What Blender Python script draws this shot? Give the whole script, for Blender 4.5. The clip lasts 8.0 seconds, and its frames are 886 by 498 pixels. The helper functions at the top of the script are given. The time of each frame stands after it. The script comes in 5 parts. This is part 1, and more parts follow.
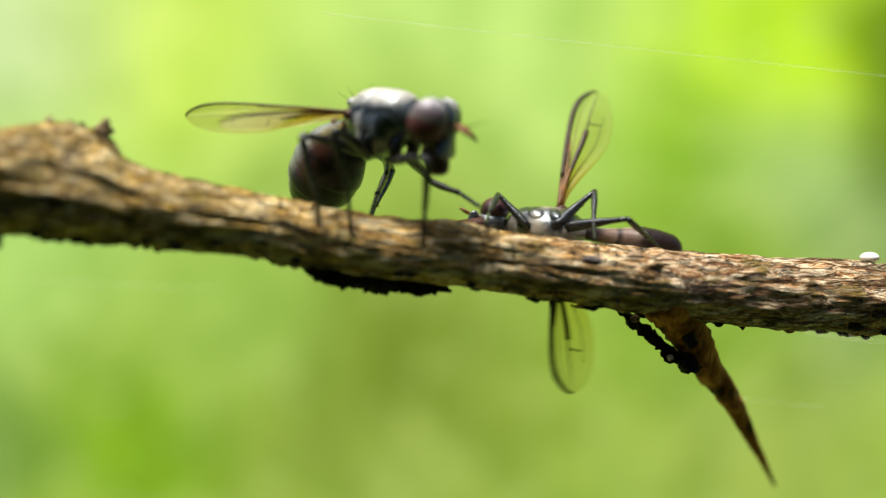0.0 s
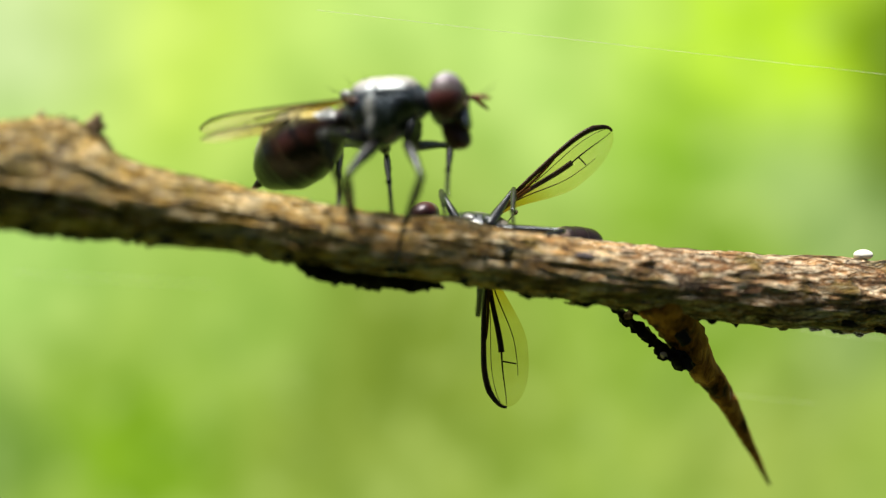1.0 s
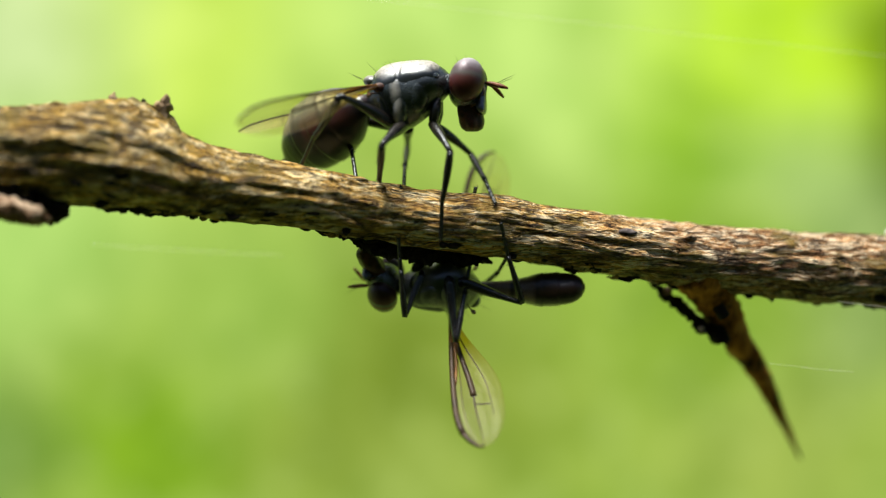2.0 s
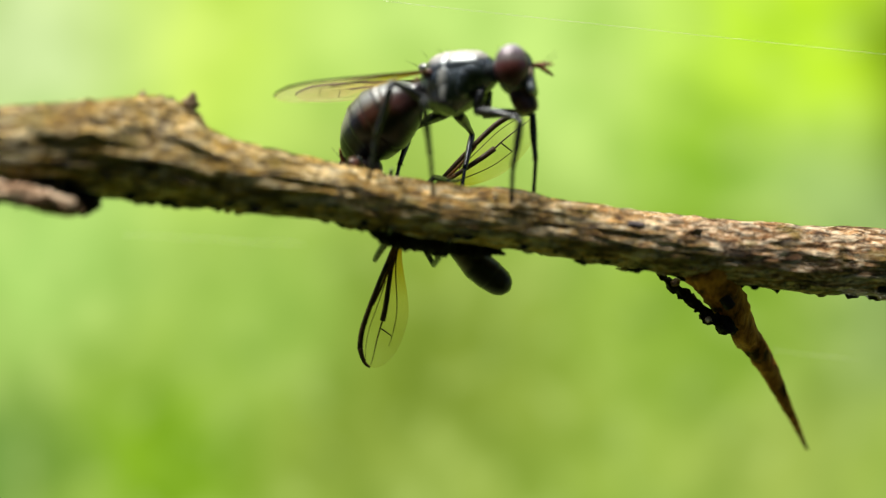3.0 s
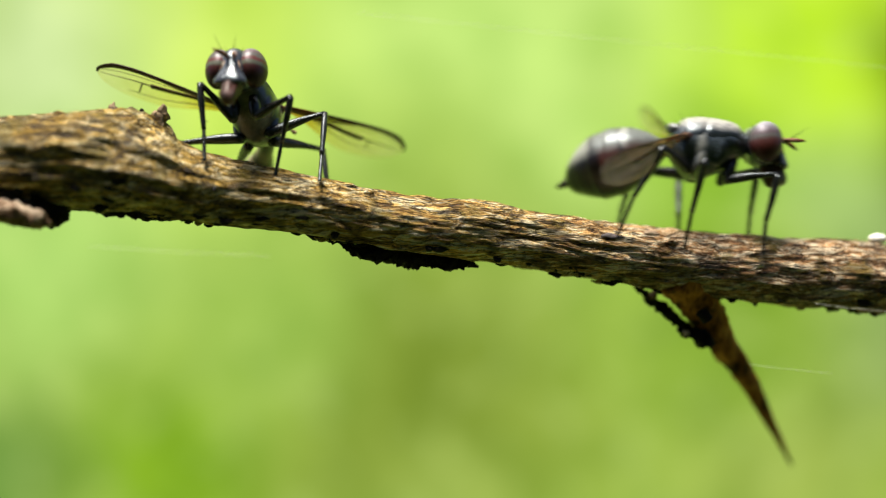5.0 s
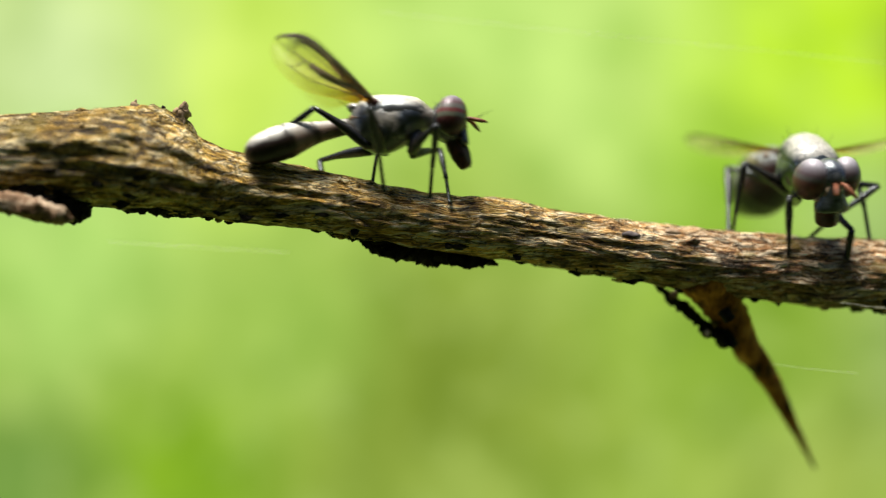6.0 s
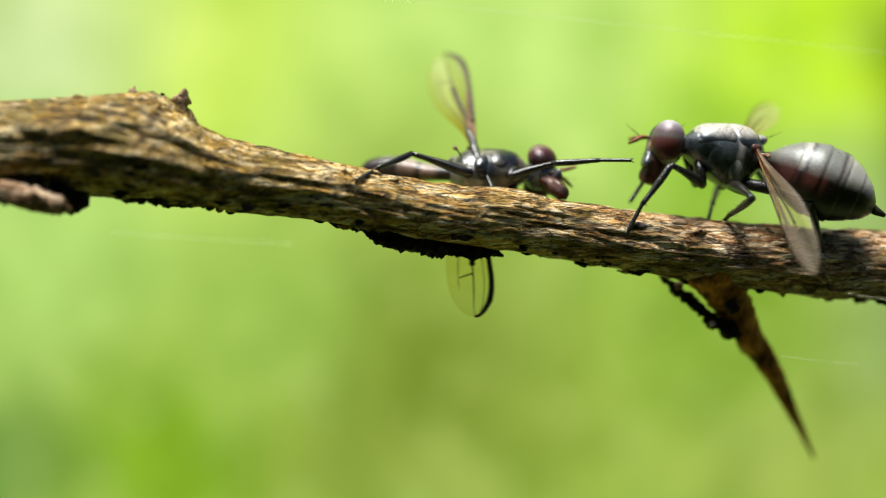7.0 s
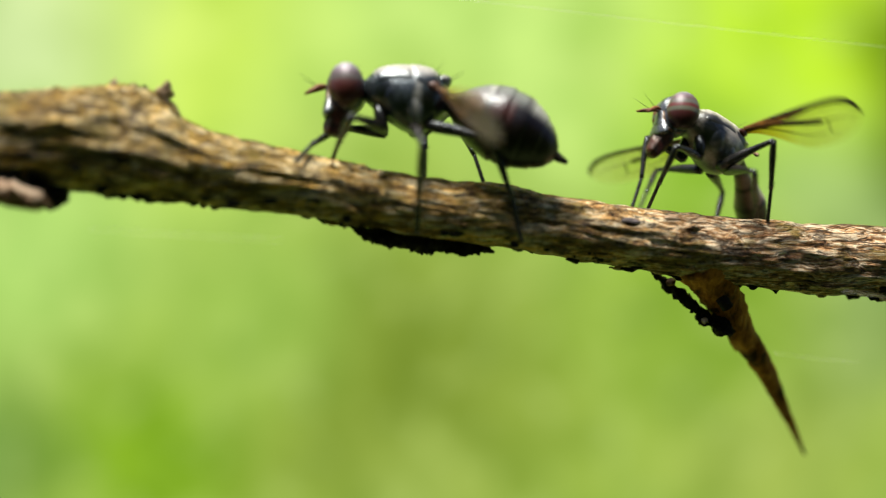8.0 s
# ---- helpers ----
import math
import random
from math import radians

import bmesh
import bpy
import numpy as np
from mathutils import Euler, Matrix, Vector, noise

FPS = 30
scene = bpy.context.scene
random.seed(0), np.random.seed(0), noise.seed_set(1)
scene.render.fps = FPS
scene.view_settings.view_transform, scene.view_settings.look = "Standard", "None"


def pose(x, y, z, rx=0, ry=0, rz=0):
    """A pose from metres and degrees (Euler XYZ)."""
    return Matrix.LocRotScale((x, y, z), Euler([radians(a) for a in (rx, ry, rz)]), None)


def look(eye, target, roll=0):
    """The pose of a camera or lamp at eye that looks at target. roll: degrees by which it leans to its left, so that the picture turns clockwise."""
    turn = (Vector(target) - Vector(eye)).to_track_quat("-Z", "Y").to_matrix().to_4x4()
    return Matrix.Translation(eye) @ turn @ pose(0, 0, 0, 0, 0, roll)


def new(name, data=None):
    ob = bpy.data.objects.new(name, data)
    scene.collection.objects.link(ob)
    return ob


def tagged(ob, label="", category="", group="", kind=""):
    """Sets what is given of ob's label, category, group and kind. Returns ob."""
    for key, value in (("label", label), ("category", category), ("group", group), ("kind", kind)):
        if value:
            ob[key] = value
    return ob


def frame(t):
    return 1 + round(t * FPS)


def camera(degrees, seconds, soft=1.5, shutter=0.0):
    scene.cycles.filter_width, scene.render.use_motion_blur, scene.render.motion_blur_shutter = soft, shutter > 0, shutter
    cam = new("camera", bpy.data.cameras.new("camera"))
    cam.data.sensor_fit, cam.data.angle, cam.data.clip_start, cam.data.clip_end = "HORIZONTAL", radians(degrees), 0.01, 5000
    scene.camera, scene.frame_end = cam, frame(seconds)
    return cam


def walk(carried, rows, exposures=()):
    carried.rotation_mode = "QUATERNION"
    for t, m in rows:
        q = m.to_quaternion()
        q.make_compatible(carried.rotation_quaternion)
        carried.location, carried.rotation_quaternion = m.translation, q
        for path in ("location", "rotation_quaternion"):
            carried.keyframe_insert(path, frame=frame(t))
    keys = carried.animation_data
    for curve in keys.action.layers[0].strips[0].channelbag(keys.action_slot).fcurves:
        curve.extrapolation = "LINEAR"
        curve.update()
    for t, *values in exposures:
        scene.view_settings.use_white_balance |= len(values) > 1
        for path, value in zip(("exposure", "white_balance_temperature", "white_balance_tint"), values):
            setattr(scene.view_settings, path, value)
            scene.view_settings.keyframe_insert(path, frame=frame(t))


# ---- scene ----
# ---- camera ----
cam = camera(56.0, 8.0, soft=1.2, shutter=0.4)
MM = 0.001
# seconds, place in millimetres, yaw, pitch, roll in degrees
PATH = (
    (0, 0.477, -28.751, 1.353, -1.35, -1.136, 0.123),
    (0.5, 0.782, -28.578, 1.383, -1.429, -1.207, 0.067),
    (1, 0.709, -28.713, 1.074, -1.39, -0.833, 0.06),
    (1.5, 0.251, -29.238, 0.195, -0.896, 0.262, 0.355),
    (2, -0.726, -29.984, 0.307, -0.762, -0.925, 0.066),
    (3.5, -0.822, -31.237, -0.55, 0.308, 0.276, 0.121),
    (4, -0.231, -31.083, -0.497, 0.116, 0.599, 0.07),
    (5.5, 0.556, -30.796, -0.294, 1.365, 0.584, -0.034),
    (6, 0.42, -30.744, -0.637, 1.872, 1.023, -0.146),
    (6.5, -0.005, -30.633, -0.551, 1.536, 0.51, -0.162),
    (7, -0.472, -30.358, -0.48, 0.529, 0.099, -0.184),
    (7.5, -0.306, -29.976, -0.887, 0.164, 0.795, -0.216),
    (8, -0.634, -29.811, -0.407, -0.491, -0.298, -0.144),
)
walk(cam, [(t, pose(x * MM, y * MM, z * MM, 90 + p, r, w)) for t, x, y, z, w, p, r in PATH])
cam.data.dof.use_dof = True
cam.data.dof.aperture_fstop = 17.0
# the lens hunts for focus: seconds and the depth that is sharp, in millimetres
FOCUS = ((0, 1.4), (0.5, 2.1), (1, 2.2), (1.5, 0.8), (2, -1.0), (2.5, 0.0), (3.2, 2.1), (3.5, 2.1), (4, 1.9), (4.6, -0.2), (5.3, -1.3), (5.5, -1.3), (6, -1.5), (6.5, -1.0), (7, -0.9), (7.5, 0.2), (8, 0.8))
focus_point = new("focus_point")
walk(focus_point, [(t, pose(0, y * MM, 0)) for t, y in FOCUS])
cam.data.dof.focus_object = focus_point

# ---- light ----
world = bpy.data.worlds.new("sky")
scene.world = world
world.use_nodes = True
_n = world.node_tree.nodes
_sky = _n.new("ShaderNodeTexSky")
_sky.sky_type, _sky.sun_disc = "NISHITA", False
_sky.sun_elevation, _sky.sun_rotation = radians(70), radians(-45)
_sky.air_density, _sky.dust_density, _sky.ozone_density = 0.6, 3.0, 0.5
_n["Background"].inputs["Strength"].default_value = 0.085
world.node_tree.links.new(_sky.outputs[0], _n["Background"].inputs["Color"])
sun = new("sun", bpy.data.lights.new("sun", "SUN"))
sun.data.energy, sun.data.angle, sun.data.color = 5.4, radians(22), (1.0, 0.91, 0.77)
sun.matrix_world = look((-0.2, -0.2, 0.93), (0, 0, 0))
scene.view_settings.exposure = 0.8


# ---- materials ----
class Nodes:
    """A short way to write a node material; coordinates are the object's own, in millimetres."""

    def __init__(self, name):
        self.mat = bpy.data.materials.new(name)
        self.mat.use_nodes = True
        self.tree = self.mat.node_tree
        self.bsdf = self.tree.nodes["Principled BSDF"]
        self.out = self.tree.nodes["Material Output"]
        co = self.add("ShaderNodeTexCoord")
        sc = self.add("ShaderNodeVectorMath")
        sc.operation = "SCALE"
        sc.inputs["Scale"].default_value = 1000.0
        self.link(co.outputs["Object"], sc.inputs[0])
        self.co = sc.outputs[0]

    def add(self, kind):
        return self.tree.nodes.new(kind)

    def link(self, a, b):
        self.tree.links.new(a, b)

    def scaled(self, sx, sy, sz):
        m = self.add("ShaderNodeMapping")
        m.inputs["Scale"].default_value = (sx, sy, sz)
        self.link(self.co, m.inputs["Vector"])
        return m.outputs[0]

    def noise(self, scale, detail=4, rough=0.6, at=None):
        n = self.add("ShaderNodeTexNoise")
        n.inputs["Scale"].default_value, n.inputs["Detail"].default_value, n.inputs["Roughness"].default_value = scale, detail, rough
        self.link(at or self.co, n.inputs["Vector"])
        return n.outputs["Fac"]

    def ramp(self, fac, *stops):
        r = self.add("ShaderNodeValToRGB")
        e = r.color_ramp.elements
        while len(e) < len(stops):
            e.new(0.5)
        for el, (p, c) in zip(e, stops):
            el.position = p
            el.color = (*c, 1) if isinstance(c, tuple) else (c, c, c, 1)
        self.link(fac, r.inputs[0])
        return r.outputs[0]

    def mix(self, fac, a, b, blend="MIX"):
        m = self.add("ShaderNodeMix")
        m.data_type, m.blend_type = "RGBA", blend
        for i, v in ((0, fac), (6, a), (7, b)):
            sock = m.inputs[i]
            if isinstance(v, (int, float)):
                sock.default_value = v if i == 0 else (v, v, v, 1)
            elif isinstance(v, tuple):
                sock.default_value = (*v, 1)
            else:
                self.link(v, sock)
        return m.outputs[2]

    def math(self, op, a, b=0.0):
        m = self.add("ShaderNodeMath")
        m.operation = op
        for sock, v in zip(m.inputs, (a, b)):
            if isinstance(v, (int, float)):
                sock.default_value = v
            else:
                self.link(v, sock)
        return m.outputs[0]

    def axis(self, i):
        s = self.add("ShaderNodeSeparateXYZ")
        self.link(self.co, s.inputs[0])
        return s.outputs[i]

    def color(self, c):
        if isinstance(c, tuple):
            self.bsdf.inputs["Base Color"].default_value = (*c, 1)
        else:
            self.link(c, self.bsdf.inputs["Base Color"])

    def gloss(self, rough, spec=0.5, coat=0.0, sheen=(1, 1, 1)):
        self.bsdf.inputs["Specular Tint"].default_value = (*sheen, 1)
        self.bsdf.inputs["Coat Weight"].default_value, self.bsdf.inputs["Coat Roughness"].default_value = coat, 0.14
        if isinstance(rough, float):
            self.bsdf.inputs["Roughness"].default_value = rough
        else:
            self.link(rough, self.bsdf.inputs["Roughness"])
        self.bsdf.inputs["Specular IOR Level"].default_value = spec * 0.5

    def bump(self, height, depth_mm, strength=1.0):
        b = self.add("ShaderNodeBump")
        b.inputs["Strength"].default_value = strength
        b.inputs["Distance"].default_value = depth_mm * MM
        self.link(height, b.inputs["Height"])
        self.link(b.outputs[0], self.bsdf.inputs["Normal"])


def bark_material():
    """Fibrous bark: olive and cream towards one end, greyer and redder towards the other."""
    m = Nodes("bark")
    sway = m.add("ShaderNodeTexNoise")
    sway.inputs["Scale"].default_value, sway.inputs["Detail"].default_value = 0.9, 2.0
    m.link(m.co, sway.inputs["Vector"])
    bent = m.add("ShaderNodeVectorMath")
    bent.operation = "MULTIPLY_ADD"
    m.link(sway.outputs["Color"], bent.inputs[0])
    bent.inputs[1].default_value = (0.0, 0.35, 0.35)
    m.link(m.co, bent.inputs[2])

    def drawn(sx, sr):
        k = m.add("ShaderNodeMapping")
        k.inputs["Scale"].default_value = (sx, sr, sr)
        m.link(bent.outputs[0], k.inputs["Vector"])
        return k.outputs[0]

    def plates(sx, sr, feature):
        v = m.add("ShaderNodeTexVoronoi")
        v.feature = feature
        v.inputs["Scale"].default_value = 1.0
        m.link(drawn(sx, sr), v.inputs["Vector"])
        return v

    fibre = m.noise(1.0, 8, 0.66, drawn(0.5, 5.0))
    fine = m.noise(1.0, 6, 0.66, drawn(1.6, 13))
    lines = m.noise(1.0, 3, 0.5, drawn(0.5, 3.4))
    thin = m.noise(1.0, 3, 0.5, drawn(1.0, 7.5))
    patch = m.noise(0.35, 4, 0.6)
    flake = m.ramp(plates(0.42, 3.2, "DISTANCE_TO_EDGE").outputs["Distance"], (0.015, 0.0), (0.07, 1.0))
    shade = m.ramp(plates(0.42, 3.2, "F1").outputs["Color"], (0.15, 0.75), (0.5, 1.0), (0.85, 1.3))
    crack = m.ramp(m.math("ABSOLUTE", m.math("SUBTRACT", lines, 0.5)), (0.0, 0.0), (0.03, 1.0))
    split = m.ramp(m.math("ABSOLUTE", m.math("SUBTRACT", thin, 0.48)), (0.0, 0.1), (0.034, 1.0))
    # from the mossy thick end to the bare thin end
    along = m.math("ADD", m.math("ADD", m.math("MULTIPLY", m.axis(0), 0.025), 0.5), m.math("MULTIPLY", m.math("SUBTRACT", patch, 0.5), 0.18))
    grain = m.mix(0.3, fibre, fine)
    olive = m.ramp(grain, (0.39, (0.025, 0.013, 0.003)), (0.44, (0.27, 0.16, 0.018)), (0.50, (0.66, 0.43, 0.085)), (0.565, (0.98, 0.84, 0.5)))
    tan = m.ramp(grain, (0.375, (0.05, 0.024, 0.007)), (0.435, (0.40, 0.21, 0.045)), (0.50, (0.84, 0.55, 0.16)), (0.56, (1.0, 0.90, 0.62)))
    dull = m.ramp(m.mix(0.5, fibre, fine), (0.39, (0.035, 0.018, 0.012)), (0.445, (0.28, 0.13, 0.055)), (0.495, (0.60, 0.34, 0.155)), (0.55, (1.0, 0.86, 0.64)))
    col = m.mix(m.ramp(along, (0.34, 0.0), (0.47, 1.0)), olive, tan)
    col = m.mix(m.ramp(along, (0.55, 0.0), (0.72, 0.92)), col, dull)
    col = m.mix(1.0, col, shade, "MULTIPLY")
    moss = m.ramp(m.noise(0.7, 5, 0.65), (0.52, 0.0), (0.62, 0.7))
    col = m.mix(moss, col, (0.19, 0.155, 0.015))
    col = m.mix(m.math("MULTIPLY", m.math("SUBTRACT", 1.0, crack), 0.9), col, (0.012, 0.007, 0.004))
    col = m.mix(m.math("MULTIPLY", m.math("SUBTRACT", 1.0, split), 0.6), col, (0.035, 0.020, 0.010))
    col = m.mix(m.math("MULTIPLY", m.math("SUBTRACT", 1.0, flake), 0.5), col, (0.02, 0.012, 0.006))
    dirt = m.ramp(m.noise(0.9, 5, 0.7, m.scaled(0.7, 1.3, 1.3)), (0.58, 0.0), (0.64, 0.8))
    col = m.mix(dirt, col, (0.03, 0.021, 0.016))
    m.color(col)
    m.gloss(0.5, 0.55)
    h = m.math("ADD", m.math("MULTIPLY", fibre, 0.8), m.math("MULTIPLY", fine, 0.4))
    h = m.math("ADD", h, m.math("ADD", m.math("MULTIPLY", crack, 0.3), m.math("MULTIPLY", split, 0.16)))
    h = m.math("ADD", h, m.math("MULTIPLY", flake, 0.2))
    m.bump(h, 0.4, 1.0)
    return m.mat


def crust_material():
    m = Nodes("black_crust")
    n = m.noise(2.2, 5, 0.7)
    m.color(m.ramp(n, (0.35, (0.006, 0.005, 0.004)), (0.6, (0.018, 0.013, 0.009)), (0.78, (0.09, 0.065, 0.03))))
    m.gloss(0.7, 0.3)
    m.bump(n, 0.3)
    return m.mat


def thorn_material():
    m = Nodes("thorn_bark")
    n = m.noise(1.3, 5, 0.65, m.scaled(1.2, 1.2, 0.45))
    m.color(m.ramp(n, (0.36, (0.03, 0.010, 0.002)), (0.5, (0.26, 0.095, 0.014)), (0.68, (0.55, 0.25, 0.05))))
    m.gloss(0.6, 0.2)
    m.bump(n, 0.25)
    return m.mat


def husk_material():
    m = Nodes("pale_husk")
    n = m.noise(1.5, 4, 0.6, m.scaled(0.4, 2, 2))
    m.color(m.ramp(n, (0.36, (0.05, 0.026, 0.013)), (0.52, (0.22, 0.14, 0.085)), (0.68, (0.66, 0.54, 0.40))))
    m.gloss(0.6, 0.2)
    m.bump(n, 0.1)
    return m.mat


def plain_material(name, dark, light, scale=3.0, rough=0.4, spec=0.5, coat=0.0, relief=0.03, sheen=(1, 1, 1)):
    m = Nodes(name)
    n = m.noise(scale, 5, 0.6)
    m.color(m.ramp(n, (0.33, dark), (0.68, light)))
    m.gloss(rough, spec, coat, sheen)
    m.bump(m.noise(scale * 6, 3), relief, 0.6)
    return m.mat


COOL = (0.72, 0.87, 1.0)  # the tint of a fly's shine


def back_material(name, dark, light, side):
    """Pale dusting and painted-in sky sheen on the back, thinning unevenly towards dark flanks."""
    m = Nodes(name)
    n = m.noise(1.6, 5, 0.65)
    dust_sheen = m.mix(m.ramp(m.noise(9, 4, 0.6), (0.30, 0.0), (0.60, 1.0)), dark, light)
    z = m.math("ADD", m.axis(2), m.math("MULTIPLY", m.math("SUBTRACT", n, 0.5), 0.5))
    m.color(m.mix(m.ramp(z, (0.54, 0.0), (0.9, 1.0)), side, dust_sheen))
    m.gloss(0.36, 1.8, 0.1, COOL)
    m.bump(m.noise(22, 3), 0.008, 0.4)
    return m.mat


def plate_material(name, dark, light, rough, spots, stripe=None):
    """Dark shiny armour dusted pale, but for bare spots (x, z, reach); a pale stripe may run down it."""
    m = Nodes(name)
    n = m.noise(1.4, 3, 0.55)
    x, z = m.axis(0), m.axis(2)
    veil = m.ramp(m.noise(0.9, 2, 0.5), (0.36, 0.35), (0.62, 1.0))
    for sx, sz, reach in spots:
        dx, dz = m.math("SUBTRACT", x, sx), m.math("SUBTRACT", z, sz)
        d = m.math("SQRT", m.math("ADD", m.math("MULTIPLY", dx, dx), m.math("MULTIPLY", dz, dz)))
        d = m.math("ADD", m.math("DIVIDE", d, reach), m.math("SUBTRACT", n, 0.5))
        veil = m.math("MULTIPLY", veil, m.ramp(d, (0.5, 0.0), (1.1, 1.0)))
    grain = m.ramp(m.noise(18, 3, 0.6), (0.36, 0.45), (0.66, 1.0))
    col = m.mix(m.math("MULTIPLY", grain, veil), dark, light)
    if stripe is not None:
        off = m.math("ABSOLUTE", m.math("ADD", m.math("SUBTRACT", x, stripe), m.math("MULTIPLY", m.math("SUBTRACT", n, 0.5), 0.35)))
        col = m.mix(m.ramp(off, (0.04, 0.6), (0.24, 0.0)), col, (0.30, 0.31, 0.29))
    m.color(col)
    m.gloss(rough, 2.0, 0.3, COOL)
    m.bump(m.math("ADD", m.noise(22, 3), m.math("MULTIPLY", m.noise(2.6, 3), 3.0)), 0.02, 0.5)
    return m.mat


def abdomen_material(name, length, back, dust_sheen, band, belly, flank):
    """Tergites in turn dull green-grey and pale with dark joints, and a dark brown belly."""
    m = Nodes(name)
    x, z = m.axis(0), m.axis(2)
    n = m.noise(1.1, 5, 0.6)
    u = m.math("DIVIDE", m.math("ADD", x, m.math("MULTIPLY", m.math("SUBTRACT", n, 0.5), 0.3)), -length)
    ring = tuple(0.5 * (a + b) for a, b in zip(back, dust_sheen))
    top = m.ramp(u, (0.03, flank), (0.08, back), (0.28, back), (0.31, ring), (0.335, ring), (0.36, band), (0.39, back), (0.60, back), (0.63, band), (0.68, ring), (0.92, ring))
    top = m.mix(m.ramp(m.noise(24, 4, 0.7), (0.40, 0.0), (0.70, 0.28)), top, dust_sheen)
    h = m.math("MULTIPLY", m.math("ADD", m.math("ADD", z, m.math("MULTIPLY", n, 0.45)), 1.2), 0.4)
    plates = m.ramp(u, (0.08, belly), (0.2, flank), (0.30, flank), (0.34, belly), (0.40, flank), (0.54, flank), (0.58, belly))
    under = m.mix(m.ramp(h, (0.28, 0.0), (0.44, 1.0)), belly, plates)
    # pale top and near-black belly also carry painted sky sheen and shade
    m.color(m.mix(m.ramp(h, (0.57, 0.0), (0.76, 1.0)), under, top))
    m.gloss(0.31, 0.9, 0.1, COOL)
    m.bump(m.noise(26, 3), 0.02, 0.5)
    return m.mat


def eye_material(name, tones):
    """Compound eye whose colour changes in soft bands from its foot to its crown, with fine facets."""
    m = Nodes(name)
    h = m.math("ADD", m.math("ADD", m.math("MULTIPLY", m.axis(2), 0.5), m.math("MULTIPLY", m.axis(0), -0.06)), 0.5)
    h = m.math("ADD", h, m.math("MULTIPLY", m.math("SUBTRACT", m.noise(1.8, 2), 0.5), 0.06))
    stripe = m.ramp(h, *tones)
    m.color(stripe)
    m.gloss(0.40, 1.0, 0.0, (0.86, 0.84, 1.0))
    v = m.add("ShaderNodeTexVoronoi")
    v.inputs["Scale"].default_value = 34.0
    m.link(m.co, v.inputs["Vector"])
    m.bump(v.outputs["Distance"], 0.008, 0.35)
    return m.mat


def membrane_material(name, veil):
    """Clear wing skin, yellow towards its root; veil is the share of light that it scatters."""
    m = Nodes(name)
    x = m.axis(0)
    tint = m.ramp(m.math("DIVIDE", x, 5.4), (0.02, (0.66, 0.42, 0.07)), (0.22, (0.86, 0.72, 0.26)), (0.45, (0.94, 0.90, 0.66)), (0.9, (0.95, 0.94, 0.82)))
    tint = m.mix(m.ramp(m.noise(1.5, 4), (0.45, 0.0), (0.75, 0.25)), tint, (0.85, 0.78, 0.55))
    clear = m.add("ShaderNodeBsdfTransparent")
    m.link(tint, clear.inputs["Color"])
    m.color((0.80, 0.70, 0.66))
    m.gloss(0.25, 1.6)
    m.bump(m.noise(3.0, 4), 0.05, 0.6)
    mx = m.add("ShaderNodeMixShader")
    mx.inputs[0].default_value = veil
    milk = m.add("ShaderNodeBsdfTranslucent")
    milk.inputs["Color"].default_value = (0.85, 0.72, 0.66, 1)
    skin = m.add("ShaderNodeMixShader")
    skin.inputs[0].default_value = 0.45
    m.link(m.bsdf.outputs[0], skin.inputs[1])
    m.link(milk.outputs[0], skin.inputs[2])
    m.link(clear.outputs[0], mx.inputs[1])
    m.link(skin.outputs[0], mx.inputs[2])
    m.link(mx.outputs[0], m.out.inputs["Surface"])
    return m.mat


